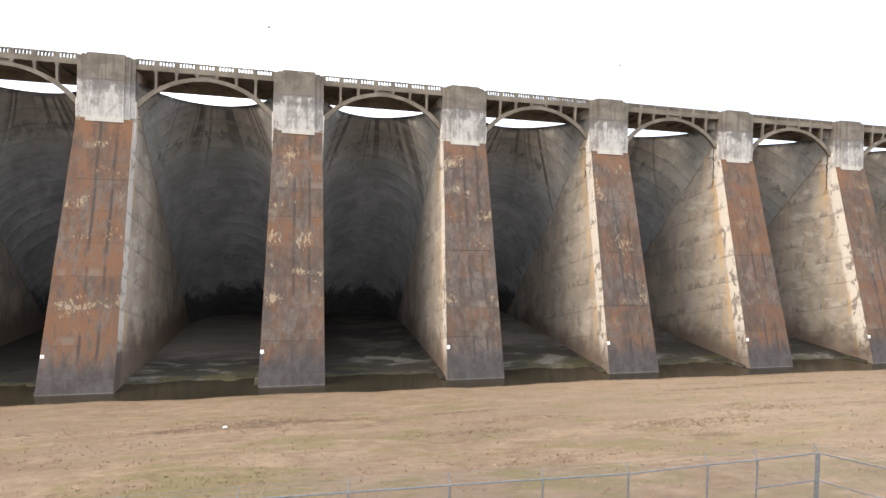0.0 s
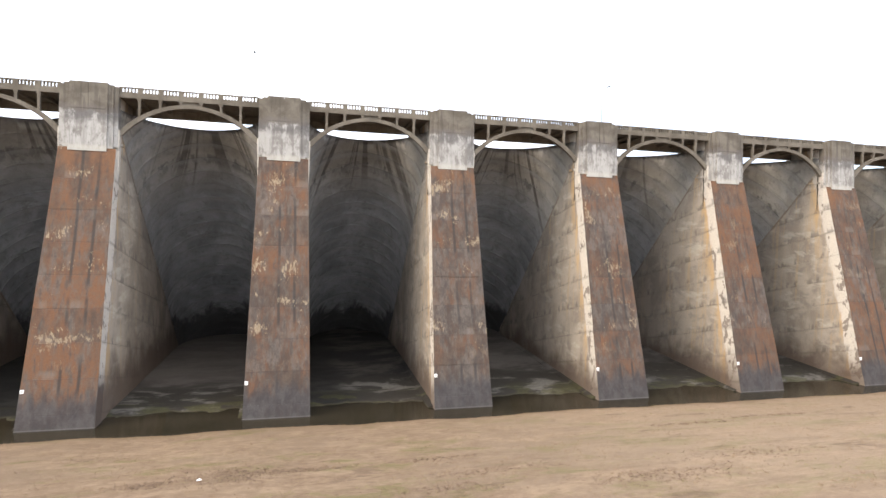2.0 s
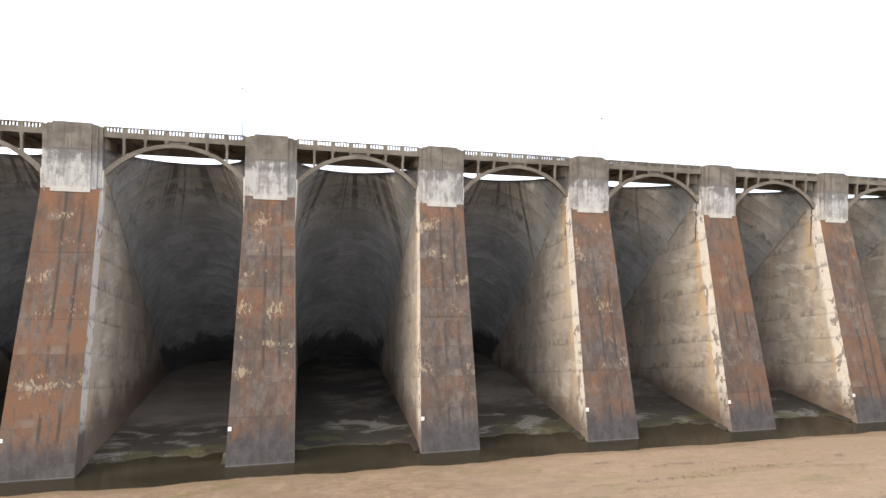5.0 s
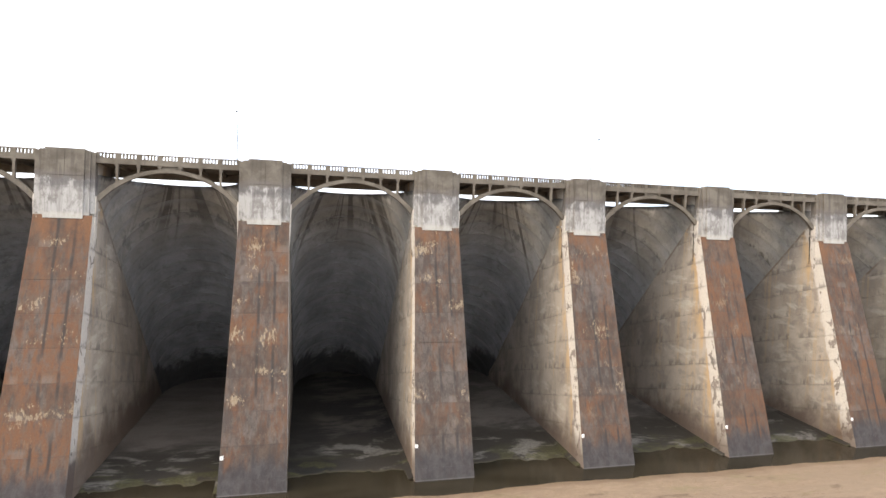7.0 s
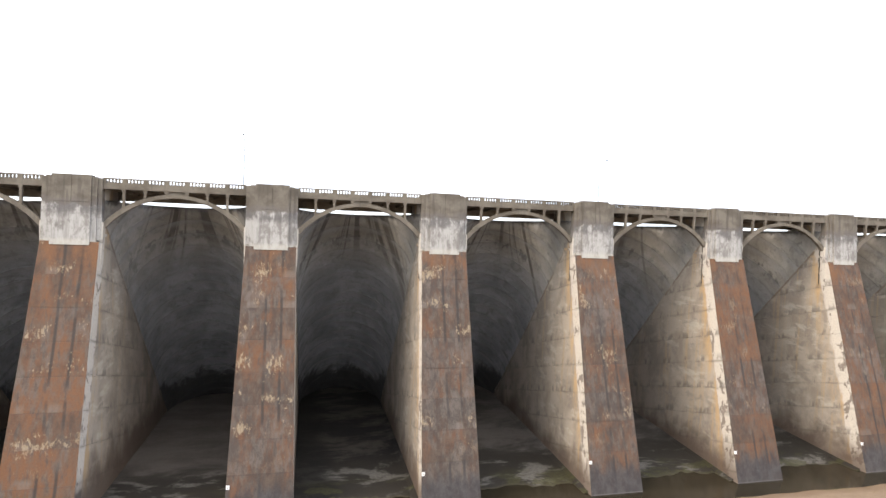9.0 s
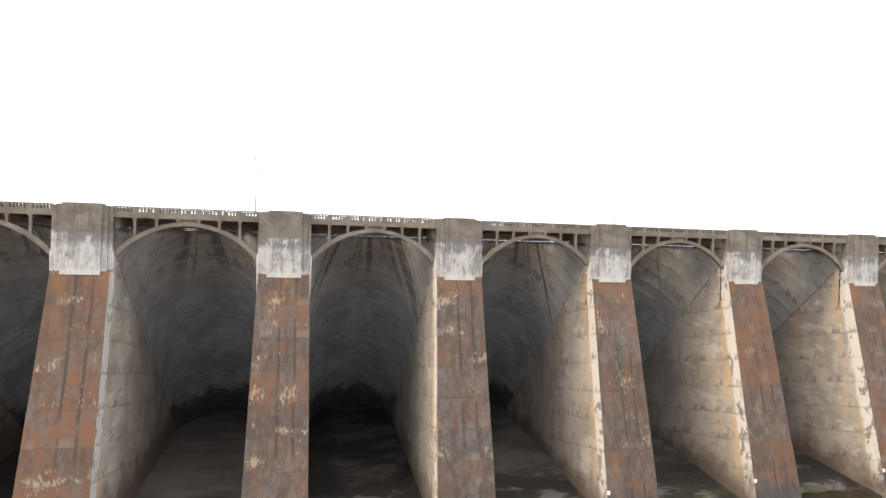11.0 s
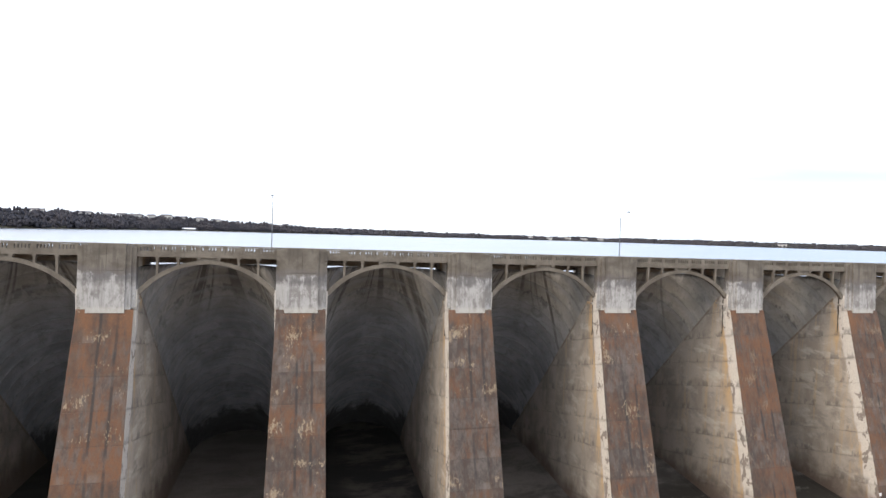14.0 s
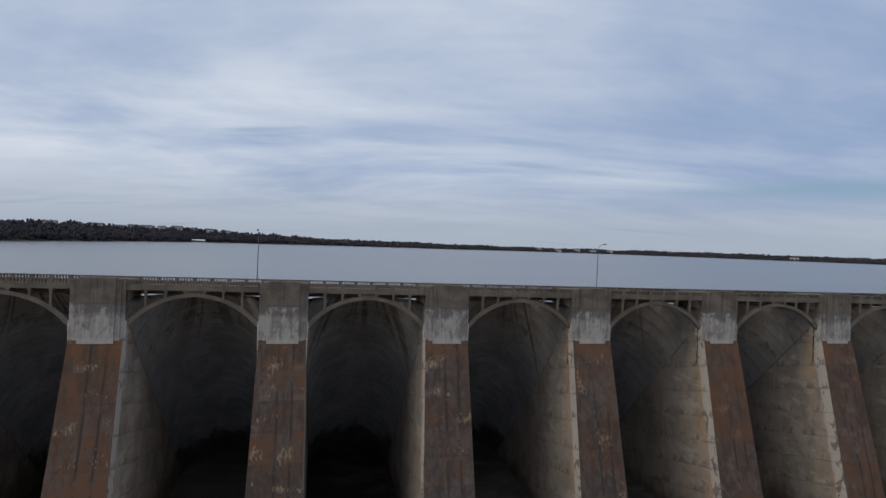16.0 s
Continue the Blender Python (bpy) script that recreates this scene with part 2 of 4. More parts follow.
def side_look(n):
    p = n.place()
    x, y, z = n.split(p)
    grain = n.noise(p, 3.5, 5.0, 0.65)
    cloudy = n.noise(p, (0.3, 0.22, 0.16), 5.0, 0.6, 0.3)
    streak = n.noise(p, (1.0, 0.9, 0.045), 4.0, 0.6)
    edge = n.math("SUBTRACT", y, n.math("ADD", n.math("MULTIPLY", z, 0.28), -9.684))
    # how far above the sloping joint of its lift
    lift = n.math("FRACT", n.math("DIVIDE", n.math("ADD", n.math("ADD", z, n.math("MULTIPLY", edge, 0.22)), 2.52), 4.2))
    # darker deeper into the bay: the wall's shade put into its colour
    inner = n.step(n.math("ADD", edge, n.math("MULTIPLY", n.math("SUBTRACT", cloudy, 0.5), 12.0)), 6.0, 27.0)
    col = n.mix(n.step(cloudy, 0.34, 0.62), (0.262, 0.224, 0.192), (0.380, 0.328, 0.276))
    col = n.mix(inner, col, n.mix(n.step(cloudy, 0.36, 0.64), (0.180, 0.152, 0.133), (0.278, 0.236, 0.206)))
    # greyer towards the springing of the barrel, blending its shade into the wall's colour
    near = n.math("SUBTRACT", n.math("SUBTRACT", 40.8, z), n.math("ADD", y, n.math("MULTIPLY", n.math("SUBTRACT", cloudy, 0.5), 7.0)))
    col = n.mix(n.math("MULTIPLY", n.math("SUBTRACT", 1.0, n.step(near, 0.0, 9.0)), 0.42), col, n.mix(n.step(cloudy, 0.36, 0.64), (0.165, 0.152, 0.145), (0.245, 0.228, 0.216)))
    # ochre runs
    col = n.mix(n.math("MULTIPLY", n.step(streak, 0.53, 0.68), n.math("SUBTRACT", 0.5, n.math("MULTIPLY", inner, 0.35))), col, (0.42, 0.295, 0.175))
    # blue-grey washed areas with soft edges
    col = n.mix(n.math("MULTIPLY", n.step(n.noise(p, (0.35, 0.3, 0.5), 5.0, 0.66, 0.4), 0.52, 0.66), 0.45), col, (0.190, 0.176, 0.168))
    col = n.mix(n.math("MULTIPLY", n.step(n.noise(p, (0.22, 0.2, 0.55), 5.0, 0.64, 0.3), 0.52, 0.66), n.math("SUBTRACT", 0.5, n.math("MULTIPLY", inner, 0.5))), col, (0.52, 0.472, 0.410))
    # bleached strip along the downstream edge, with broken skin and a rusty seam beside it
    rag = n.math("ADD", edge, n.math("MULTIPLY", n.math("SUBTRACT", n.noise(p, (0.8, 0.8, 0.35), 4.0, 0.65), 0.5), 2.2))
    pale = n.math("SUBTRACT", 1.0, n.step(rag, 2.1, 2.8))
    col = n.mix(n.math("MULTIPLY", pale, 0.8), col, n.mix(n.step(grain, 0.35, 0.65), (0.48, 0.44, 0.40), (0.62, 0.575, 0.52)))
    low = n.math("SUBTRACT", 1.0, n.math("MULTIPLY", n.step(z, 14.0, 24.0), 0.06))
    torn = n.step(n.math("MULTIPLY", n.noise(p, (0.6, 0.6, 0.42), 6.0, 0.68, 0.4), low), 0.545, 0.565)
    col = n.mix(n.math("MULTIPLY", n.math("MULTIPLY", torn, pale), 0.85), col, (0.165, 0.135, 0.118))
    rust = n.math("MULTIPLY", n.step(rag, 2.0, 2.8), n.math("SUBTRACT", 1.0, n.step(rag, 3.0, 5.4)))
    col = n.mix(n.math("MULTIPLY", n.math("MULTIPLY", rust, n.step(n.noise(p, (0.5, 0.5, 0.09), 5.0, 0.62), 0.43, 0.6)), 0.7), col, (0.50, 0.32, 0.15))
    # dark dabs standing on the joints, and a thin broken line at each joint
    dab = n.noise(p, (0.5, 0.62, 0.22), 4.0, 0.62, 0.15)
    hold = n.math("SUBTRACT", 1.0, n.step(lift, 0.10, 0.34))
    col = n.mix(n.math("MULTIPLY", n.math("MULTIPLY", hold, n.step(dab, 0.52, 0.62)), 0.6), col, (0.115, 0.103, 0.098))
    smear = n.math("MULTIPLY", n.step(n.math("ABSOLUTE", n.math("SUBTRACT", lift, 0.5)), 0.40, 0.5), n.step(n.noise(p, (0.25, 0.2, 0.5), 6.0, 0.68, 0.3), 0.42, 0.60))
    col = n.mix(n.math("MULTIPLY", smear, 0.45), col, (0.170, 0.148, 0.128))
    joint_ = n.math("MULTIPLY", n.step(n.math("ABSOLUTE", n.math("SUBTRACT", lift, 0.5)), 0.478, 0.492), n.step(n.noise(p, (0.3, 0.3, 0.3), 4.0), 0.44, 0.60))
    col = n.mix(n.math("MULTIPLY", joint_, 0.4), col, (0.105, 0.090, 0.078))
    # construction joint along the springing of the barrel
    joint = n.math("ADD", n.math("SUBTRACT", y, n.math("SUBTRACT", 40.8, z)), n.math("MULTIPLY", n.math("SUBTRACT", streak, 0.5), 0.5))
    joint = n.math("MULTIPLY", n.math("MULTIPLY", n.step(joint, -0.65, -0.4), n.math("SUBTRACT", 1.0, n.step(joint, -0.05, 0.25))), n.step(n.noise(p, (0.3, 0.3, 0.3), 4.0, 0.65), 0.36, 0.56))
    col = n.mix(n.math("MULTIPLY", joint, 0.65), col, (0.135, 0.100, 0.078))
    mark = n.math("MULTIPLY", n.math("SUBTRACT", 1.0, n.step(x, -44.0, -42.0)), n.math("MULTIPLY", pale, n.math("SUBTRACT", 1.0, n.step(n.math("ADD", z, cloudy), 5.0, 5.6))))
    col = n.mix(n.math("MULTIPLY", mark, 0.85), col, (0.075, 0.070, 0.075))
    # brown damp foot
    above = n.math("MULTIPLY", n.step(x, -44.0, -42.0), 1.8)
    damp = n.math("SUBTRACT", 1.0, n.step(n.math("ADD", n.math("ADD", z, above), n.math("MULTIPLY", n.math("SUBTRACT", cloudy, 0.5), 8.0)), 2.8, 8.8))
    col = n.mix(n.math("MULTIPLY", damp, 0.85), col, (0.098, 0.068, 0.053))
    col = n.mix(n.math("MULTIPLY", n.step(grain, 0.4, 0.75), 0.25), col, n.mix(1.0, col, (0.6, 0.58, 0.55), "MULTIPLY"))
    return {"color": col, "rough": 0.9, "normal": n.bump(grain, 0.45, 0.05)}


def barrel_look(n):
    p = n.place()
    x, y, z = n.split(p)
    grain = n.noise(p, 3.0, 5.0, 0.65)
    cloudy = n.noise(p, (0.2, 0.17, 0.17), 5.0, 0.6, 0.5)
    # the way that water takes down the inclined hollow: it spreads from the crown to the sides
    x0 = n.math("SUBTRACT", x, n.math("MULTIPLY", n.math("SUBTRACT", y, n.math("MULTIPLY", n.math("SUBTRACT", z, 35.3), 0.28)), SKEW))
    bay = n.math("FLOOR", n.math("DIVIDE", x0, PITCH))
    lx = n.math("SUBTRACT", n.math("FLOORED_MODULO", x0, PITCH), PITCH / 2)
    turn = n.math("ARCSINE", n.math("MINIMUM", n.math("MAXIMUM", n.math("DIVIDE", lx, 9.4), -0.99), 0.99))
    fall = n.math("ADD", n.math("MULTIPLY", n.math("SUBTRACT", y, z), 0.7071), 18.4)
    line = n.math("MULTIPLY", n.math("TANGENT", n.math("MULTIPLY", turn, 0.5)), n.math("EXPONENT", n.math("MULTIPLY", fall, -0.085)))
    run = n.noise(n.join(line, n.math("MULTIPLY", bay, 3.7), n.math("MULTIPLY", fall, 0.010)), (19.0, 1.0, 1.0), 4.0, 0.6)
    reach = n.noise(n.join(line, n.math("MULTIPLY", bay, 9.1), 0.0), (5.0, 1.0, 1.0), 2.0, 0.5)
    top = n.math("SUBTRACT", 1.0, n.step(n.math("SUBTRACT", fall, n.math("MULTIPLY", n.math("SUBTRACT", reach, 0.5), 30.0)), 2.0, 12.0))
    # darker down from the crest: fading light put into the colour
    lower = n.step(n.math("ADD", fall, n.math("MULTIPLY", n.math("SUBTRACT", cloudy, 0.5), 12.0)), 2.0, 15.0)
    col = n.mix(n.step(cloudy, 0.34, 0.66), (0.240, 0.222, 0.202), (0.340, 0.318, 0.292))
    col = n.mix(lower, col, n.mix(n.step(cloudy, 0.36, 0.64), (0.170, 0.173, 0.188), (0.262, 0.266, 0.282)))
    # brown run-off below the crest, a few strong runs near the crown
    crown = n.math("SUBTRACT", 1.0, n.step(n.math("ABSOLUTE", line), 0.32, 0.50))
    stained = n.math("MULTIPLY", n.step(n.math("ADD", run, n.math("MULTIPLY", n.math("SUBTRACT", reach, 0.5), 0.4)), n.math("ADD", 0.47, n.math("MULTIPLY", n.step(bay, -1.8, -0.5), 0.03)), n.math("ADD", 0.55, n.math("MULTIPLY", n.step(bay, -1.8, -0.5), 0.03))), n.math("MULTIPLY", top, crown))
    fewer = n.math("SUBTRACT", 0.85, n.math("MULTIPLY", n.step(bay, 0.5, 1.5), 0.6))
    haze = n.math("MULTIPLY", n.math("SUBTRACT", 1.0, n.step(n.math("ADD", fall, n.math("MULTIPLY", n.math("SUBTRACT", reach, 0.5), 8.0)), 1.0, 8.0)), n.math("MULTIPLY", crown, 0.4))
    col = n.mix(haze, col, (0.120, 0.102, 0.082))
    col = n.mix(n.math("MULTIPLY", stained, fewer), col, (0.060, 0.053, 0.046))
    col = n.mix(n.math("MULTIPLY", n.step(n.noise(p, (0.7, 0.6, 0.6), 6.0, 0.7, 0.6), 0.5, 0.7), 0.4), col, (0.098, 0.094, 0.092))
    # crest lip: dark stain, with its shadow line put into the colour
    lip = n.step(n.math("ADD", z, n.math("MULTIPLY", n.math("SUBTRACT", run, 0.5), 1.6)), 40.2, 40.8)
    col = n.mix(n.math("MULTIPLY", lip, 0.75), col, (0.055, 0.05, 0.046))
    # a broken row of dark leach marks hanging from an upper joint
    marks = n.noise(n.join(n.math("MULTIPLY", turn, 9.4), n.math("MULTIPLY", fall, 0.42), n.math("MULTIPLY", bay, 5.3)), (0.95, 1.0, 1.0), 2.5, 0.55, 0.5)
    rare = n.math("MULTIPLY", n.step(bay, -1.8, -0.8), 0.06)
    drop = n.math("ADD", fall, n.math("MULTIPLY", n.math("SUBTRACT", n.noise(p, 0.6, 3.0), 0.5), 1.8))
    hang = n.math("MULTIPLY", n.step(drop, 4.3, 4.8), n.math("SUBTRACT", 1.0, n.step(drop, 5.8, 7.2)))
    col = n.mix(n.math("MULTIPLY", n.math("MULTIPLY", hang, n.step(n.math("SUBTRACT", marks, rare), 0.50, 0.56)), 0.62), col, (0.050, 0.047, 0.045))
    # scattered dark stains
    col = n.mix(n.math("MULTIPLY", n.step(n.noise(p, (0.32, 0.45, 0.45), 5.0, 0.65, 0.7), 0.55, 0.68), 0.45), col, (0.078, 0.075, 0.076))
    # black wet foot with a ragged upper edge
    black_part = n.math("SUBTRACT", 1.0, n.step(n.math("ADD", z, n.math("MULTIPLY", n.math("SUBTRACT", n.noise(p, (0.2, 0.16, 0.1), 6.0, 0.66, 0.8), 0.5), 14.0)), 6.6, 9.2))
    col = n.mix(n.math("MULTIPLY", black_part, 0.85), col, (0.020, 0.019, 0.019))
    # lighter upper edge of each cast ring, worn away in places
    s = n.math("DIVIDE", n.math("SUBTRACT", 44.76, n.math("MULTIPLY", n.math("SUBTRACT", y, z), 0.7071)), 2.9)
    s = n.math("ADD", s, n.math("MULTIPLY", n.math("SUBTRACT", n.noise(p, (0.5, 0.4, 0.4), 4.0, 0.6), 0.5), 0.18))
    ring = n.math("FRACT", s)
    band = n.math("MULTIPLY", n.math("MULTIPLY", n.step(ring, 0.45, 0.86), n.math("SUBTRACT", 1.0, n.step(ring, 0.9, 1.0))), n.step(n.noise(p, 0.2, 4.0), 0.30, 0.58))
    col = n.mix(n.math("MULTIPLY", n.math("MULTIPLY", band, n.math("SUBTRACT", 1.0, black_part)), 0.58), col, (0.270, 0.268, 0.270))
    # shading at each ring's lower edge, put into the colour
    shade = n.math("MULTIPLY", n.math("SUBTRACT", 1.0, n.step(ring, 0.02, 0.22)), n.step(n.noise(p, 0.3, 4.0), 0.34, 0.60))
    col = n.mix(n.math("MULTIPLY", shade, 0.4), col, (0.085, 0.083, 0.086))
    col = n.mix(n.math("MULTIPLY", n.chance(), 0.2), col, n.mix(1.0, col, (0.6, 0.6, 0.6), "MULTIPLY"))
    col = n.mix(n.math("MULTIPLY", n.step(grain, 0.4, 0.75), 0.3), col, n.mix(1.0, col, (0.55, 0.54, 0.52), "MULTIPLY"))
    return {"color": col, "rough": 0.9, "normal": n.bump(n.math("ADD", grain, n.math("MULTIPLY", cloudy, 2.0)), 0.5, 0.06)}


def bridge_look(n):
    p = n.place()
    grain = n.noise(p, 5.0, 5.0, 0.65)
    cloudy = n.noise(p, (0.35, 0.35, 0.5), 4.0, 0.6, 0.3)
    streak = n.noise(p, (2.2, 2.2, 0.12), 3.0, 0.6)
    col = n.mix(n.step(cloudy, 0.34, 0.66), (0.105, 0.088, 0.071), (0.165, 0.143, 0.118))
    col = n.mix(n.math("MULTIPLY", n.step(streak, 0.54, 0.66), 0.5), col, (0.095, 0.084, 0.073))
    col = n.mix(n.math("MULTIPLY", n.step(grain, 0.4, 0.75), 0.25), col, n.mix(1.0, col, (0.6, 0.58, 0.55), "MULTIPLY"))
    return {"color": col, "rough": 0.9, "normal": n.bump(grain, 0.4, 0.03)}


def cap_look(n):
    p = n.place()
    x, y, z = n.split(p)
    grain = n.noise(p, 5.0, 5.0, 0.65)
    cloudy = n.noise(p, (0.4, 0.4, 0.5), 4.0, 0.6, 0.3)
    streak = n.noise(p, (2.0, 2.0, 0.16), 4.0, 0.62)
    col = n.mix(n.step(cloudy, 0.34, 0.66), (0.100, 0.085, 0.070), (0.162, 0.141, 0.118))
    col = n.mix(n.math("MULTIPLY", n.step(n.noise(p, (1.6, 1.6, 0.1), 4.0, 0.6), 0.5, 0.64), 0.55), col, (0.07, 0.06, 0.052))
    # whitewashed lower part, flaking at its upper edge
    line = n.math("ADD", z, n.math("ADD", n.math("MULTIPLY", n.math("SUBTRACT", streak, 0.5), 1.2), n.math("MULTIPLY", n.math("SUBTRACT", n.noise(p, (0.6, 0.6, 0.8), 3.0), 0.5), 1.8)))
    white = n.math("SUBTRACT", 1.0, n.step(line, 40.0, 40.6))
    chips = n.step(n.noise(p, (1.5, 1.5, 0.9), 5.0, 0.65, 0.5), 0.58, 0.66)
    paint = n.mix(n.math("MULTIPLY", n.step(streak, 0.45, 0.68), 0.7), (0.375, 0.362, 0.350), (0.205, 0.192, 0.182))
    soot = n.noise(p, (0.62, 0.62, 0.34), 7.0, 0.74, 0.3)
    paint = n.mix(n.math("MULTIPLY", n.step(soot, 0.47, 0.60), 0.75), paint, (0.165, 0.150, 0.140))
    paint = n.mix(n.math("MULTIPLY", chips, 0.6), paint, (0.15, 0.14, 0.135))
    paint = n.mix(n.math("MULTIPLY", n.math("SUBTRACT", 1.0, n.step(z, 35.3, 35.9)), 0.6), paint, (0.45, 0.425, 0.385))
    paint = n.mix(n.math("MULTIPLY", n.math("MULTIPLY", n.step(line, 38.3, 39.6), n.step(soot, 0.38, 0.5)), 0.8), paint, (0.105, 0.097, 0.098))
    col = n.mix(n.math("MULTIPLY", white, 0.93), col, paint)
    seam = n.math("MULTIPLY", n.step(line, 40.0, 40.5), n.math("SUBTRACT", 1.0, n.step(line, 40.7, 41.4)))
    col = n.mix(n.math("MULTIPLY", seam, 0.55), col, (0.13, 0.115, 0.11))
    col = n.mix(n.math("MULTIPLY", n.step(grain, 0.4, 0.75), 0.22), col, n.mix(1.0, col, (0.62, 0.6, 0.58), "MULTIPLY"))
    return {"color": col, "rough": 0.88, "normal": n.bump(grain, 0.4, 0.03)}


def grass_look(n):
    p = n.place()
    x, y, z = n.split(p)
    fine = n.noise(p, (5.0, 7.0, 5.0), 5.0, 0.72)
    tuft = n.noise(p, (1.0, 1.25, 1.0), 6.0, 0.7, 0.4)
    broad = n.noise(p, (0.05, 0.085, 0.07), 4.0, 0.6, 0.3)
    mid = n.noise(p, (0.28, 0.42, 0.35), 6.0, 0.7, 0.5)
    col = n.mix(n.step(n.math("ADD", n.math("MULTIPLY", tuft, 0.5), n.math("MULTIPLY", mid, 0.5)), 0.38, 0.62), (0.162, 0.110, 0.073), (0.250, 0.178, 0.121))
    col = n.mix(n.math("MULTIPLY", n.step(broad, 0.46, 0.60), 0.55), col, (0.175, 0.126, 0.088))
    green = n.noise(p, (0.085, 0.17, 0.15), 5.0, 0.62, 0.4)
    upper = n.math("SUBTRACT", 1.0, n.step(y, -62.0, -44.0))
    g = n.math("ADD", green, n.math("MULTIPLY", upper, 0.04))
    col = n.mix(n.math("MULTIPLY", n.math("MULTIPLY", n.step(g, 0.52, 0.60), n.step(mid, 0.42, 0.56)), 0.75), col, (0.130, 0.108, 0.048))
    col = n.mix(n.math("MULTIPLY", n.step(n.math("ADD", x, n.math("MULTIPLY", mid, 20.0)), -6.0, 30.0), 0.4), col, (0.305, 0.225, 0.158))
    bare = n.noise(p, (0.13, 0.24, 0.2), 5.0, 0.62, 0.4)
    col = n.mix(n.math("MULTIPLY", n.math("MULTIPLY", n.step(bare, 0.57, 0.66), n.step(mid, 0.44, 0.58)), 0.75), col, (0.125, 0.085, 0.058))
    col = n.mix(n.math("MULTIPLY", n.step(fine, 0.42, 0.7), 0.4), col, n.mix(1.0, col, (0.55, 0.5, 0.45), "MULTIPLY"))
    # long olive and brown drifts of matted grass along the slope
    drift = n.noise(p, (0.05, 0.3, 0.2), 6.0, 0.68, 0.35)
    col = n.mix(n.math("MULTIPLY", n.math("MULTIPLY", n.step(drift, 0.53, 0.61), n.step(tuft, 0.40, 0.58)), n.math("MULTIPLY", n.math("SUBTRACT", 1.0, n.step(y, -30.0, -22.0)), 0.6)), col, n.mix(n.step(green, 0.45, 0.55), (0.135, 0.092, 0.062), (0.128, 0.106, 0.052)))
    # bare trodden strip along the bank
    strip = n.math("MULTIPLY", n.math("SUBTRACT", 1.0, n.step(n.math("ADD", z, n.math("MULTIPLY", n.math("SUBTRACT", mid, 0.5), 0.9)), 0.55, 1.15)), n.step(y, -24.0, -20.0))
    col = n.mix(n.math("MULTIPLY", strip, 0.65), col, (0.17, 0.112, 0.074))
    # wooded ground on the far side of the lake
    far = n.step(y, 120.0, 200.0)
    col = n.mix(far, col, (0.055, 0.05, 0.035))
    # wet mud by and under the pool
    mud = n.math("MULTIPLY", n.math("SUBTRACT", 1.0, n.step(z, -0.1, 0.18)), n.step(y, -20.0, -16.0))
    col = n.mix(mud, col, (0.12, 0.085, 0.055))
    return {"color": col, "rough": 0.95, "normal": n.bump(n.math("ADD", fine, n.math("MULTIPLY", tuft, 1.5)), 0.6, 0.12), "spec": 0.1}


def floor_look(n):
    p = n.place()
    x, y, z = n.split(p)
    grain = n.noise(p, 3.0, 5.0, 0.65)
    patch = n.noise(p, (0.10, 0.20, 0.16), 7.0, 0.68, 0.35)
    # wet black mud with dried pale silt banks in front
    col = n.mix(n.step(patch, 0.51, 0.60), (0.024, 0.020, 0.016), n.mix(n.step(grain, 0.35, 0.65), (0.085, 0.077, 0.070), (0.150, 0.138, 0.126)))
    # one bay lies dry and smooth, its neighbour is near black
    dry = n.math("SUBTRACT", 1.0, n.step(n.math("ABSOLUTE", n.math("ADD", x, 1.5 * PITCH)), 11.0, 13.0))
    black_part = n.math("SUBTRACT", 1.0, n.step(n.math("ABSOLUTE", n.math("ADD", x, 0.5 * PITCH)), 11.0, 13.0))
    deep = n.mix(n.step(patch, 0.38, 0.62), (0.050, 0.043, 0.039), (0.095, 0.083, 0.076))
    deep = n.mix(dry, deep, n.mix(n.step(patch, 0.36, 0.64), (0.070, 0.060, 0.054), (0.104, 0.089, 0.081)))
    black_part = n.math("MAXIMUM", black_part, n.math("SUBTRACT", 1.0, n.step(x, -57.0, -53.0)))
    deep = n.mix(black_part, deep, n.mix(n.step(patch, 0.46, 0.60), (0.009, 0.008, 0.008), (0.050, 0.043, 0.038)))
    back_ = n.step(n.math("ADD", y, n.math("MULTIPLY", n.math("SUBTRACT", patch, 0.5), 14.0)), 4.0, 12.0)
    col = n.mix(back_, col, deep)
    # the near-black bay is blackest along its far wall
    edge = n.math("MULTIPLY", black_part, n.math("SUBTRACT", 1.0, n.step(n.math("ADD", x, n.math("MULTIPLY", n.math("SUBTRACT", patch, 0.5), 9.0)), -17.5, -14.0)))
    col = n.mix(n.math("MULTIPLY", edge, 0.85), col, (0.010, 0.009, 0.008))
    moss = n.math("MULTIPLY", n.step(n.noise(p, (0.14, 0.30, 0.2), 5.0, 0.62, 0.6), 0.50, 0.57), n.math("SUBTRACT", 1.0, n.step(y, -4.0, 3.0)))
    col = n.mix(n.math("MULTIPLY", moss, 0.7), col, n.mix(n.step(grain, 0.4, 0.6), (0.034, 0.031, 0.013), (0.064, 0.060, 0.022)))
    col = n.mix(n.math("MULTIPLY", n.step(grain, 0.4, 0.7), 0.3), col, n.mix(1.0, col, (0.55, 0.53, 0.5), "MULTIPLY"))
    soak = n.math("SUBTRACT", 1.0, n.step(z, 0.02, 0.16))
    col = n.mix(n.math("MULTIPLY", soak, 0.7), col, (0.05, 0.043, 0.026))
    return {"color": col, "rough": 0.85, "normal": n.bump(grain, 0.5, 0.05)}


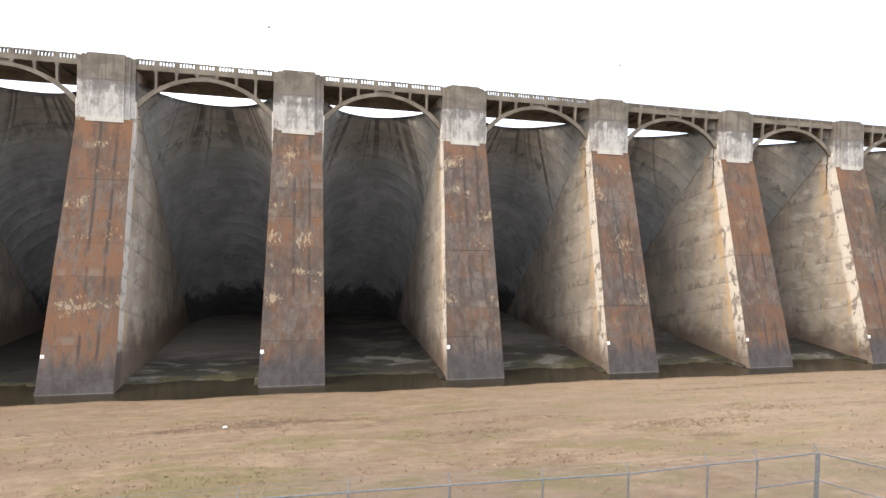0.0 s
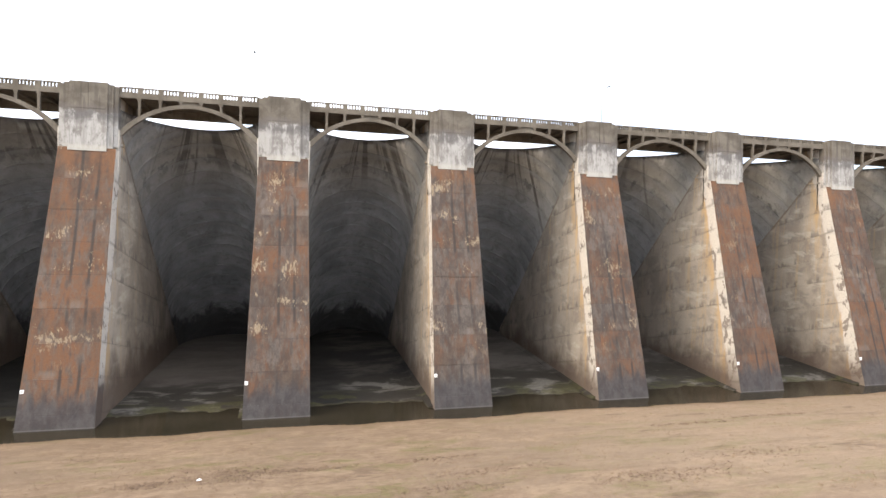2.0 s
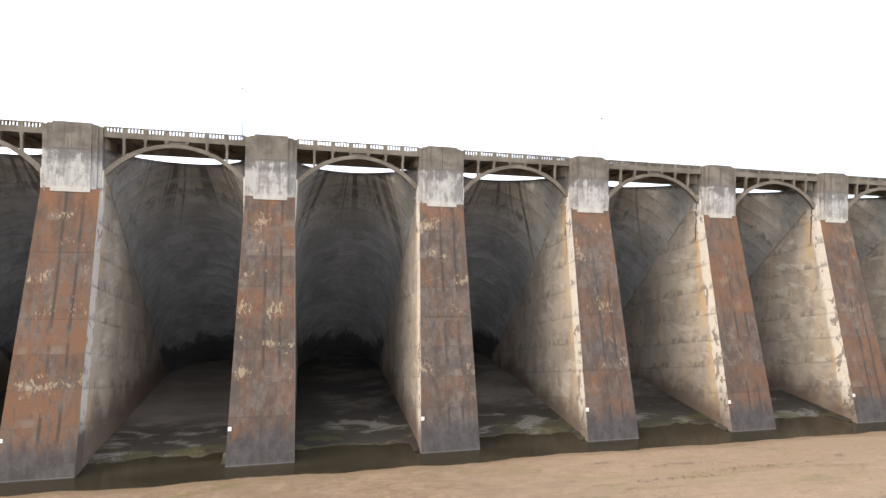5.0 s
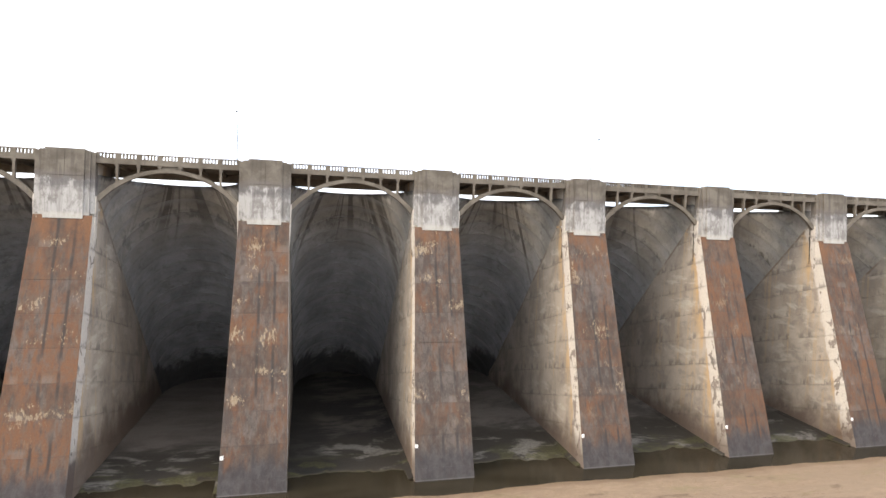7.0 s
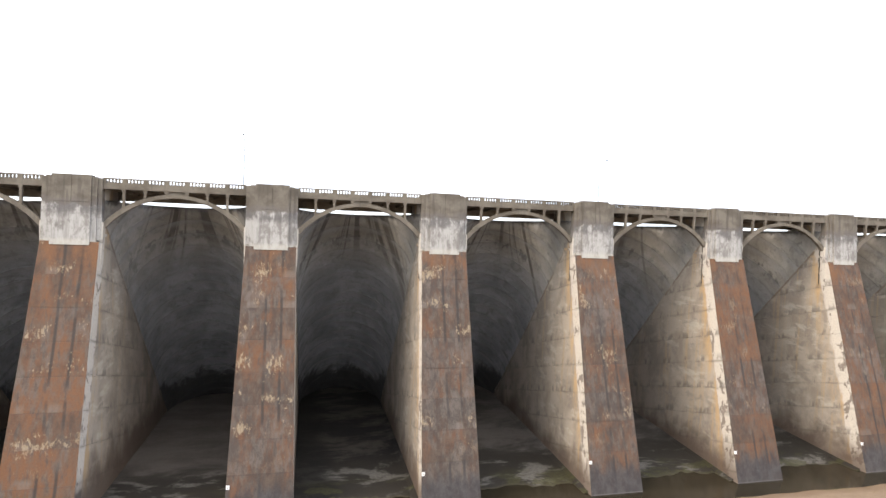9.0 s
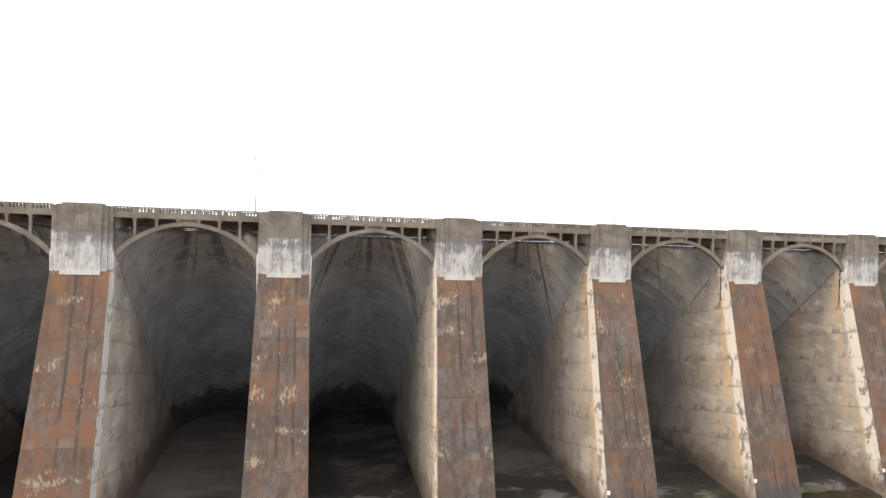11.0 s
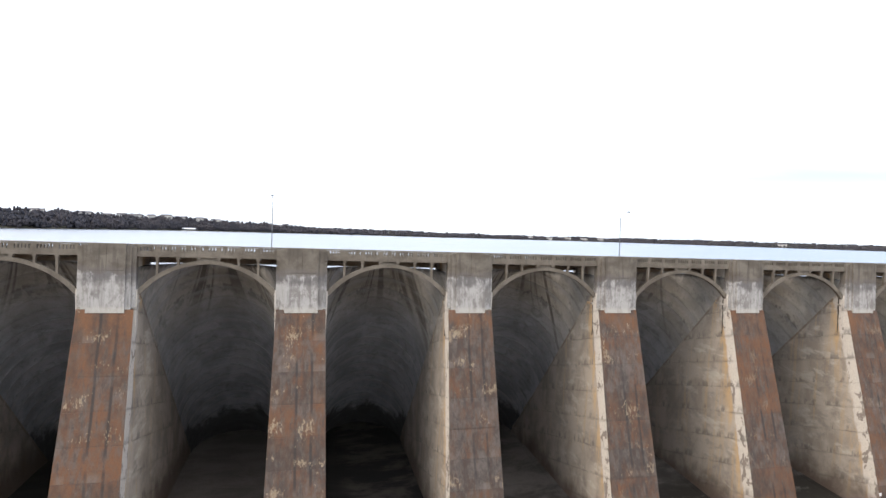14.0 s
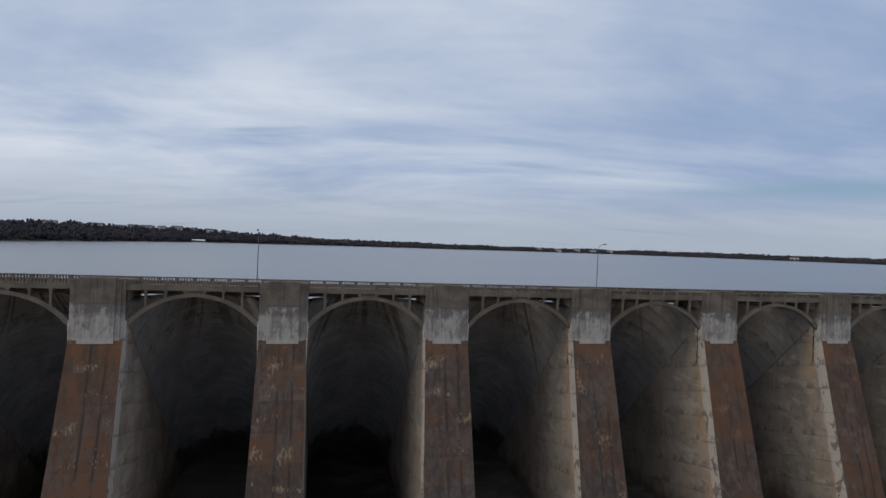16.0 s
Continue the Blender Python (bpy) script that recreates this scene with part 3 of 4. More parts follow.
def pool_look(n):
    p = n.place()
    return {"color": n.mix(n.step(n.noise(p, (0.1, 0.3, 0.2), 3.0), 0.35, 0.65), (0.020, 0.016, 0.010), (0.030, 0.024, 0.016)), "rough": 0.09,
            "normal": n.bump(n.noise(p, (0.9, 1.6, 1.0), 2.0), 0.05, 0.02), "spec": 0.3, "ior": 1.33}


def lake_look(n):
    p = n.place()
    ripple = n.noise(p, (0.05, 0.16, 0.1), 4.0, 0.6)
    return {"color": n.mix(n.step(n.noise(p, (0.002, 0.006, 0.01), 3.0), 0.35, 0.65), (0.085, 0.09, 0.105), (0.12, 0.122, 0.132)), "rough": 0.22,
            "normal": n.bump(ripple, 0.06, 0.4), "spec": 0.5, "ior": 1.33}


def woods_look(n):
    p = n.place()
    # bluish-purple tones: distance haze put into the woods' colour
    col = n.mix(n.step(n.noise(p, (0.02, 0.02, 0.05), 4.0), 0.36, 0.64), (0.034, 0.035, 0.045), (0.066, 0.059, 0.066))
    each = n.put("ShaderNodeNewGeometry").outputs["Random Per Island"]
    col = n.mix(n.math("MULTIPLY", each, 0.4), col, (0.056, 0.050, 0.047))
    return {"color": col, "rough": 0.95, "spec": 0.1}


def straw_look(n):
    each = n.put("ShaderNodeNewGeometry").outputs["Random Per Island"]
    col = n.mix(each, (0.165, 0.112, 0.073), (0.265, 0.19, 0.127))
    green = n.step(n.noise(n.place(), (0.09, 0.26, 0.2), 4.0, 0.6, 0.4), 0.54, 0.64)
    return {"color": n.mix(n.math("MULTIPLY", green, 0.55), col, (0.17, 0.165, 0.07)), "rough": 0.95, "spec": 0.1}


def plain(color, rough=0.7, metal=0.0, spread=0.15, scale=3.0):
    def build(n):
        dark = tuple(c * (1 - spread) for c in color)
        pale = tuple(min(1.0, c * (1 + spread)) for c in color)
        g = n.noise(n.place(), scale, 4.0, 0.6)
        return {"color": n.mix(n.step(g, 0.35, 0.65), dark, pale), "rough": rough, "metal": metal, "normal": n.bump(g, 0.15, 0.01)}
    return build


RUST = material("rust_stained_concrete", rust_look)
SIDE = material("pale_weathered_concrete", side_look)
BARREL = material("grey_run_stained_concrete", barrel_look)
BRIDGE = material("brown_grey_bridge_concrete", bridge_look)
CAP = material("half_whitewashed_concrete", cap_look)
GRASS = material("dry_winter_grass", grass_look)
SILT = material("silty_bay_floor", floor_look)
POOL = material("murky_water", pool_look)
LAKE = material("lake_water", lake_look)
WOODS = material("bare_and_evergreen_woods", woods_look)
STRAW = material("straw_blades", straw_look)
PLATE = material("white_enamel", plain((0.8, 0.8, 0.8), 0.5, 0, 0.04))
INK = material("dark_marks", plain((0.1, 0.1, 0.1), 0.6))
STEEL = material("galvanised_steel", plain((0.12, 0.13, 0.145), 0.6, 0.2, 0.15, 9.0))
ASPHALT = material("worn_concrete_road", plain((0.15, 0.135, 0.118), 0.9, 0, 0.25, 2.0))
HOUSE = material("pale_house_walls", plain((0.52, 0.50, 0.47), 0.8, 0, 0.1, 0.3))
ROOF = material("grey_roofing", plain((0.13, 0.12, 0.12), 0.85, 0, 0.2, 0.4))
DOCK = material("white_sheet_roof", plain((0.72, 0.73, 0.74), 0.5, 0, 0.05, 0.3))
PANE = material("dark_glass", plain((0.03, 0.035, 0.04), 0.15, 0, 0.1))
# dark colour for the shade in the slots beside the skewbacks
SLOT_DARK = material("slot_shade_concrete", plain((0.055, 0.046, 0.038), 0.8, 0, 0.3, 1.5))
WEED = material("dead_weed_stems", plain((0.155, 0.105, 0.072), 0.95, 0, 0.2, 2.0))


# ---------------------------------------------------------------- mesh helpers
def part(name, bm, mats, parent=None, label=""):
    """Links a bmesh as one mesh object, under a thing if one is given."""
    bmesh.ops.recalc_face_normals(bm, faces=bm.faces[:])
    data = bpy.data.meshes.new(name)
    bm.to_mesh(data)
    bm.free()
    for m in mats if isinstance(mats, (list, tuple)) else [mats]:
        data.materials.append(m)
    ob = new(name, data)
    if parent is not None:
        ob.parent = parent
    if label:
        tagged(ob, label)
    return ob


def shared(name, data, parent, m):
    """Another object on a mesh that is there already."""
    ob = new(name, data)
    ob.parent = parent
    ob.matrix_basis = m
    return ob


def thing(name, label, category, group="", kind="", at=(0, 0, 0)):
    ob = new(name)
    ob.location = at
    return tagged(ob, label, category, group, kind)


def box(bm, x0, x1, y0, y1, z0, z1, mat=0):
    v = [bm.verts.new(c) for c in ((x0, y0, z0), (x1, y0, z0), (x1, y1, z0), (x0, y1, z0), (x0, y0, z1), (x1, y0, z1), (x1, y1, z1), (x0, y1, z1))]
    for f in ((0, 1, 5, 4), (1, 2, 6, 5), (2, 3, 7, 6), (3, 0, 4, 7), (4, 5, 6, 7), (3, 2, 1, 0)):
        bm.faces.new([v[i] for i in f]).material_index = mat
    return v


def soften(bm, width):
    bmesh.ops.bevel(bm, geom=[e for e in bm.edges if e.is_manifold and e.calc_face_angle(0) > 0.4], offset=width, segments=1, affect="EDGES")


def rod(bm, a, b, r, sides=6, r2=None, mat=0):
    """A round bar from a to b."""
    a, b = Vector(a), Vector(b)
    turn = (b - a).to_track_quat("Z", "Y").to_matrix()
    rings = []
    for c, q in ((a, r), (b, r if r2 is None else r2)):
        rings.append([bm.verts.new(c + turn @ Vector((q * math.cos(2 * math.pi * i / sides), q * math.sin(2 * math.pi * i / sides), 0))) for i in range(sides)])
    for i in range(sides):
        j = (i + 1) % sides
        bm.faces.new((rings[0][i], rings[0][j], rings[1][j], rings[1][i])).material_index = mat
    bm.faces.new(rings[0][::-1]).material_index = mat
    bm.faces.new(rings[1]).material_index = mat


def rings_solid(bm, rings, mats):
    """A solid from rings of corners; mats: a material index for each side of the ring."""
    made = [[bm.verts.new(c) for c in ring] for ring in rings]
    for a, b in zip(made, made[1:]):
        for i in range(len(a)):
            j = (i + 1) % len(a)
            bm.faces.new((a[i], a[j], b[j], b[i])).material_index = mats[i]
    bm.faces.new(made[0][::-1]).material_index = mats[0]
    bm.faces.new(made[-1]).material_index = mats[0]


# ---------------------------------------------------------------- ground
def smooth(a, b, v):
    t = np.clip((v - a) / (b - a), 0, 1)
    return t * t * (3 - 2 * t)


SHORE_AT = (-180, -80, -45, -24, -18, -9.3, -1.9, 14.2, 24.9, 33, 60, 90, 180)
SHORE_R = (300, 330, 520, 677, 831, 1228, 1450, 2124, 3250, 4050, 4150, 3800, 3800)
HILL_H = (12, 14, 16, 15, 17, 22, 13, 13, 16, 33, 37, 32, 32)


def shore(x, y):
    """How far beyond the lake shore a place lies, and the height of the hills there."""
    dx, dy = x + 23, y + 92
    angle = np.degrees(np.arctan2(dx, dy))
    return np.hypot(dx, dy) - np.interp(angle, SHORE_AT, SHORE_R), np.interp(angle, SHORE_AT, HILL_H)


def waves(x, y, size, seed):
    """A cheap smooth unevenness."""
    return (np.sin(x / size + seed) + np.sin(x / size * 0.53 + y / size * 0.9 + seed * 2.1) + np.sin(y / size * 1.3 - x / size * 0.31 + seed * 0.7)) / 3


def ground_z(x, y):
    bank = y + 0.55 * waves(x, y * 0, 3.1, 1.0) + 0.35 * waves(x, y * 0, 1.1, 4.0)
    down = np.interp(bank, (-400, -130, -95, -73, -41.4, -18, -14.5, -13.3, -12.3), (16, 16, 14.4, 10.75, 5.05, 1.05, 0.25, -0.5, -0.9))
    down = down + 0.10 * waves(x, y, 4.3, 2.0) * smooth(-14, -18, bank)
    z = np.where(y < 54, down, np.interp(y, (54, 60, 80, 120), (-0.9, -0.9, 32, 34)))
    beyond, hill = shore(x, y)
    land = LAKE_Z + np.clip(beyond, -70, 1e9) * 0.09
    land = np.minimum(land, LAKE_Z + hill * (0.8 + 0.3 * waves(x, y, 95.0, 3.0)))
    z = np.where(y > 200, np.maximum(z, land), z)
    # the valley sides into which the dam runs out at both ends
    side = np.maximum(smooth(-128, -190, x), smooth(182, 250, x)) * smooth(-160, -20, y)
    reach = np.where(y > 110, 0.0, 1.0)
    return z + (46 - z) * side * reach


xs = np.unique(np.concatenate([np.linspace(-4600, -700, 40), np.linspace(-700, -110, 40), np.arange(-110, 160, 1.5), np.linspace(160, 700, 36), np.linspace(700, 4600, 60)]))
ys = np.unique(np.concatenate([np.linspace(-4600, -200, 24), np.linspace(-200, -80, 24), np.arange(-80, -18, 1.5), np.arange(-18, -10, 0.4), np.linspace(-10, 120, 24), np.linspace(120, 1600, 75), np.linspace(1600, 4600, 60)]))
gx, gy = np.meshgrid(xs, ys)
gz = ground_z(gx, gy)
cols = len(xs)
data = bpy.data.meshes.new("ground")
index = np.arange(len(ys) * cols).reshape(len(ys), cols)
quads = np.stack([index[:-1, :-1], index[:-1, 1:], index[1:, 1:], index[1:, :-1]], -1).reshape(-1, 4)
data.from_pydata(np.stack([gx, gy, gz], -1).reshape(-1, 3).tolist(), [], quads.tolist())
data.polygons.foreach_set("use_smooth", [True] * len(data.polygons))
data.materials.append(GRASS)
tagged(new("ground", data), "dry straw-coloured winter grass slope above a muddy bank", "ground", kind="structure")

bm = bmesh.new()
bm.faces.new([bm.verts.new(c) for c in ((-170, -16, 0), (230, -16, 0), (230, 53, 0), (-170, 53, 0))])
tagged(part("water_pool", bm, POOL), "shallow murky brown pool along the buttress feet", "water", kind="structure")

bm = bmesh.new()
bm.faces.new([bm.verts.new(c) for c in ((-4500, 17, LAKE_Z), (4500, 17, LAKE_Z), (4500, 4550, LAKE_Z), (-4500, 4550, LAKE_Z))])
tagged(part("water_lake", bm, LAKE), "wide pale grey lake held back by the dam", "lake", kind="structure")

# ---------------------------------------------------------------- buttresses
LIFTS = (-1.2, 1.7, 5.9, 10.1, 14.2, 18.3, 22.5, 26.8, 31.1, 35.3)


def floor_rise(k):
    """How steeply the silt climbs into bay k."""
    return {-2: 0.02, -1: 0.035, 0: 0.055}.get(k, 0.014 if k < 0 else 0.08)


def buttress(x, number):
    rnd = random.Random(40 + number)
    b = thing("buttress", "tall battered concrete buttress, rust-stained front with whitewashed cap", "buttress", "dam buttresses", at=(x, 0, 0))
    for z0, z1 in zip(LIFTS, LIFTS[1:]):
        bm = bmesh.new()
        out = rnd.uniform(-0.03, 0.03)
        rings = []
        for z, inset in ((z0, 0.02), (z0 + 0.04, 0.0), (z1 - 0.04, 0.0), (z1, 0.02)):
            f = face_y(z) + inset + out
            fall = 0.0 if z >= LIFTS[-1] - 0.05 else 0.22       # the joints slope down into the dam
            k = (45.8 - z - fall * f) / (1.0 - fall)
            band = f + 2.3 + rnd.uniform(-0.05, 0.05)
            ring = []
            for side, trim, y in ((-1, 0, f), (1, 0, f), (1, 0, band), (1, 0.12, band), (1, 0.12, k), (-1, 0.12, k), (-1, 0.12, band), (-1, 0, band)):
                h = z - fall * (y - f)
                ring.append((side * ((half_left(h) if side < 0 else half_right(h)) - inset - trim) + SKEW * (y - f), y, h))
            rings.append(ring)
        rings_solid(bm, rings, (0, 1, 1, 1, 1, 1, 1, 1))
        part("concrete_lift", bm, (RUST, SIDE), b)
    # head under the roadway
    bm = bmesh.new()
    box(bm, -3.56, 3.56, 0.9, 1.98, 35.3, 42.6)
    box(bm, -3.56, 3.56, 1.982, 9.6, 40.9, 42.6)
    for v in box(bm, -3.40, 3.40, 1.982, 9.6, 35.3, 40.898):
        v.co.x = skewed(v.co.x, v.co.y, v.co.z)
    soften(bm, 0.05)
    part("pier_head", bm, SIDE, b, "pale concrete head carrying the roadway")
    # stepped cap: three tiers, the middle panel proudest and cast in three pieces
    for name, x0, x1, z0, z1, y0, lean in (("cap_wing", -3.6, 3.6, 35.55, 43.85, 0.55, 0.22), ("cap_shoulder", -3.05, 3.05, 35.3, 44.0, 0.28, 0.3),
                                           ("cap_panel", -2.36, 2.36, 34.85, 40.58, -0.02, 0.42),
                                           ("cap_panel", -2.36, -0.02, 40.62, 44.22, 0.0, 0.42), ("cap_panel", 0.02, 2.36, 40.62, 44.22, -0.01, 0.42)):
        bm = bmesh.new()
        rings_solid(bm, [[(x0, y0 + lean * (z - 35) / 9.2, z), (x1, y0 + lean * (z - 35) / 9.2, z), (x1, 1.9, z), (x0, 1.9, z)] for z in (z0, z1)], (0, 0, 0, 0))
        soften(bm, 0.05)
        part(name, bm, CAP, b, "half-whitewashed flaking concrete panel")
    bm = bmesh.new()
    box(bm, -3.56, 3.56, 1.7, 9.2, 42.6, 43.75)
    soften(bm, 0.05)
    part("cap_block", bm, BRIDGE, b)
    for name, y0, y1, z1 in (("parapet_wall", 8.53, 8.91, 44.0), ("parapet_wall", 1.92, 2.3, 43.98)):
        bm = bmesh.new()
        box(bm, -3.58, 3.58, y0, y1, 43.7, z1)
        soften(bm, 0.03)
        part(name, bm, BRIDGE, b)
    # skewbacks from which the roadway arches spring, with a chase beside each
    for sign in (-1, 1):
        bm = bmesh.new()
        rings_solid(bm, [[(sign * a, y0, z) for a, y0 in ((3.3, 0.75), (b_, 0.75), (b_, 1.65), (3.3, 1.65))] for z, b_ in ((31.0, 3.5), (32.5, 3.68), (37.5, 3.78), (38.0, 3.74))], (0, 0, 0, 0))
        soften(bm, 0.03)
        part("skewback", bm, SIDE, b, "pale projecting arch seat")
        # the slot's shade drawn as a thin dark wedge, without a recess
        bm = bmesh.new()
        rings_solid(bm, [[(sign * 3.30, y0, z), (sign * 3.30, y0 + d, z), (sign * a, y0 + d, z), (sign * a, y0, z)] for z, y0, d, a in ((30.9, 2.05, 0.06, 3.53), (33.5, 1.95, 0.2, 3.52), (35.28, 1.85, 0.34, 3.51))], (0, 0, 0, 0))
        part("drain_chase", bm, SLOT_DARK, b, "dark tapering wedge painted for the shade in a slot")
        # the same dark wedge of shade carried up the pier head
        bm = bmesh.new()
        rings_solid(bm, [[(sign * 3.40, y0, z), (sign * 3.40, y0 + 0.36, z), (sign * 3.59, y0 + 0.36, z), (sign * 3.59, y0, z)] for z, y0 in ((35.3, 1.85), (37.6, 1.72))], (0, 0, 0, 0))
        part("drain_chase", bm, SLOT_DARK, b, "dark tapering wedge painted for the shade in a slot")
        bm = bmesh.new()
        box(bm, sign * 3.5 - 0.14, sign * 3.5 + 0.14, 1.95, 4.0, 36.0, 36.35)
        part("ledge", bm, SIDE, b)
    bm = bmesh.new()
    rise = floor_rise(number - 1)
    nodes_ = [(y, h + max(0.0, y + 5.0) * rise) for y, h in ((-8.6, 0.1), (-5.0, 0.25), (-1.0, 0.28), (6.0, 0.3), (14.0, 0.3), (30.0, 0.3))]
    rings_solid(bm, [[(-4.2, y, -0.8), (-4.2, y, h + 0.35), (-5.15 - rnd.uniform(0, 0.25), y, h), (-5.5 - rnd.uniform(0, 0.3), y, -0.8)] for y, h in nodes_], (0, 0, 0, 0))
    for v in bm.verts:
        v.co.x = skewed(v.co.x, v.co.y, 0.0)
    part("footing", bm, SILT, b, "low silted concrete footing ledge")
    # survey plate
    z = 4.5
    plate = bmesh.new()
    box(plate, -4.42, -4.0, face_y(z) - 0.06, face_y(z) + 0.1, z - 0.24, z + 0.24)
    soften(plate, 0.015)
    plate = part("survey_plate", plate, PLATE, b, "small square white survey plate")
    bm = bmesh.new()
    for i in range(2):
        box(bm, -4.30, -4.12, face_y(z) - 0.068, face_y(z) - 0.055, z - 0.10 + 0.12 * i, z - 0.04 + 0.12 * i)
    part("marking", bm, INK, plate)
    return b


for k in range(FIRST, LAST + 1):
    buttress(k * PITCH, k)

# ---------------------------------------------------------------- barrels between them
ALONG = Vector((0, -math.sqrt(0.5), math.sqrt(0.5)))      # up the barrel
OUT = Vector((0, math.sqrt(0.5), math.sqrt(0.5)))         # from its axis to its crown


BASE = Vector((0, spring_y(-1.0), -1.0))
TURNS = [math.pi * i / 40 for i in range(41)]


def barrel_spot(s, t, swell, thick):
    """A place on the barrel: s up its length, t round it. It springs flush from both buttress sides."""
    z_axis = BASE.z + s * ALONG.z
    low = max(0.0, min(1.0, (35.3 - z_axis) / 35.3))
    side = half_left(min(z_axis, 35.3)) if t < math.pi / 2 else half_right(min(z_axis, 35.3))
    r = PITCH / 2 - side + 0.07 - swell + thick
    c = BASE + ALONG * s + OUT * ((10.7 - 2.0 * low - swell + thick) * math.sin(t))
    return Vector((skewed(r * math.cos(t), c.y, c.z), c.y, c.z))


def ring_mesh(s0, swell):
    """One cast ring of the barrel, cut off level at the crest; None if it lies above the crest or below the ground."""
    bm = bmesh.new()
    levels = ((s0, 0.06), (s0 + 0.25, 0.0), (s0 + 2.65, 0.0), (s0 + 2.9, 0.06))
    grids = []
    for thick in (0.0, 0.9):
        grid = []
        for t in TURNS:
            line, last = [], None
            for s, lip in levels:
                p = barrel_spot(s, t, (lip + swell) if not thick else 0.0, thick)
                if p.z > CREST_Z:
                    if last is None or last.z >= CREST_Z - 1e-4:
                        p = last.copy() if last is not None else Vector((p.x, p.y + (p.z - CREST_Z) * 0.95, CREST_Z))
                    else:
                        p = last.lerp(p, (CREST_Z - last.z) / (p.z - last.z))
                line.append(p)
                last = p
            grid.append(line)
        grids.append(grid)
    zs = [p.z for line in grids[0] for p in line]
    if min(zs) >= CREST_Z - 0.01 or max(zs) < -0.8:
        bm.free()
        return None
    made = [[[bm.verts.new((p.x, max(p.y, 1.75), p.z)) for p in line] for line in grid] for grid in grids]
    for grid in made:
        for a, b in zip(grid, grid[1:]):
            for i in range(3):
                bm.faces.new((a[i], b[i], b[i + 1], a[i + 1])).smooth = i == 1
    for e in (0, 3):
        for i in range(40):
            bm.faces.new((made[0][i][e], made[0][i + 1][e], made[1][i + 1][e], made[1][i][e]))
    bmesh.ops.remove_doubles(bm, verts=bm.verts[:], dist=0.004)
    return bm


first = thing("arch_barrel", "inclined concrete barrel vault cast in rings, run-off stains below its crest", "arch barrel", "dam barrels", at=((FIRST + 0.5) * PITCH, 0, 0))
rnd = random.Random(9)
for k in range(28):
    bm = ring_mesh(-14.5 + 2.9 * k, rnd.uniform(-0.012, 0.012))
    if bm is not None:
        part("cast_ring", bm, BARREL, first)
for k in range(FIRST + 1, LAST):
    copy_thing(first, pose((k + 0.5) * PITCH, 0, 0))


def bay_floor(k):
    """Silt shelf inside a bay, ragged where it meets the pool."""
    bm = bmesh.new()
    nx, ny = 44, 84
    rise = floor_rise(k)
    grid = []
    for j in range(ny + 1):
        row = []
        for i in range(nx + 1):
            x = -9.4 + 18.8 * i / nx
            v = (j / ny) ** 1.5
            y = -9.0 + 64 * v
            wx_ = x + k * PITCH
            n1 = noise.noise(Vector((wx_ * 0.16, y * 0.16, 3.0))) + 0.5 * noise.noise(Vector((wx_ * 0.5, y * 0.5, 7.0)))
            edge = y + 5.2 + 1.5 * n1 + 0.7 * noise.noise(Vector((wx_ * 1.1, y * 0.9, 5.0)))
            z = -0.6 + 0.85 * (1 / (1 + math.exp(-1.7 * edge))) + max(0.0, y + 5.0) * rise + 0.10 * n1
            row.append(bm.verts.new((skewed(x, y, z), y, z)))
        grid.append(row)
    for a, b in zip(grid, grid[1:]):
        for i in range(nx):
            bm.faces.new((a[i], a[i + 1], b[i + 1], b[i])).smooth = True
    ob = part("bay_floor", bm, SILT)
    ob.location = ((k + 0.5) * PITCH, 0, 0)
    return tagged(ob, "bare silt floor with pale sand patches and moss", "bay floor", kind="structure")


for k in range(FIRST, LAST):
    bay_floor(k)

# ---------------------------------------------------------------- roadway spans
SPAN0, SPAN1 = -9.2, 9.2
COLUMNS = [-6.67, -4.0, -1.33, 1.33, 4.0, 6.67]
RISE = 4.25
RADIUS = (9.2 ** 2 + RISE ** 2) / (2 * RISE)


def rib_z(x, crown=42.1):
    return crown - (RADIUS - math.sqrt(RADIUS ** 2 - x * x))


def rib(bm, y0, y1, crown=42.1, deep=0.5):
    xs_ = [1.015 * (SPAN0 + (SPAN1 - SPAN0) * i / 36) for i in range(37)]
    rings = []
    for x in xs_:
        lean = x / RADIUS
        z = rib_z(x, crown)
        d = deep * (1 + 0.35 * abs(x) / 9.2)
        rings.append([(x, y0, z), (x, y1, z), (x - d * lean, y1, z - d * math.sqrt(1 - lean * lean)), (x - d * lean, y0, z - d * math.sqrt(1 - lean * lean))])
    rings_solid(bm, rings, (0, 0, 0, 0))


def parapet_panel():
    """One parapet panel: rails, and five upright round-headed slots between balusters."""
    bm = bmesh.new()
    half = 1.312
    box(bm, -half, half, -0.2, 0.2, 0.0, 0.34)
    box(bm, -half, half, -0.21, 0.21, 0.92, 1.06)
    slots = [-0.84 + 0.42 * i for i in range(5)]
    edges = [-half] + [v for c in slots for v in (c - 0.13, c + 0.13)] + [half]
    for a, b in zip(edges[::2], edges[1::2]):
        # balusters flare where a slot closes above and below
        left, right = (0.0 if a == -half else 0.07), (0.0 if b == half else 0.07)
        rings_solid(bm, [[(a - left * f, -0.2, z), (b + right * f, -0.2, z), (b + right * f, 0.2, z), (a - left * f, 0.2, z)] for z, f in ((0.341, 1), (0.41, 0), (0.85, 0), (0.919, 1))], (0, 0, 0, 0))
    return bm


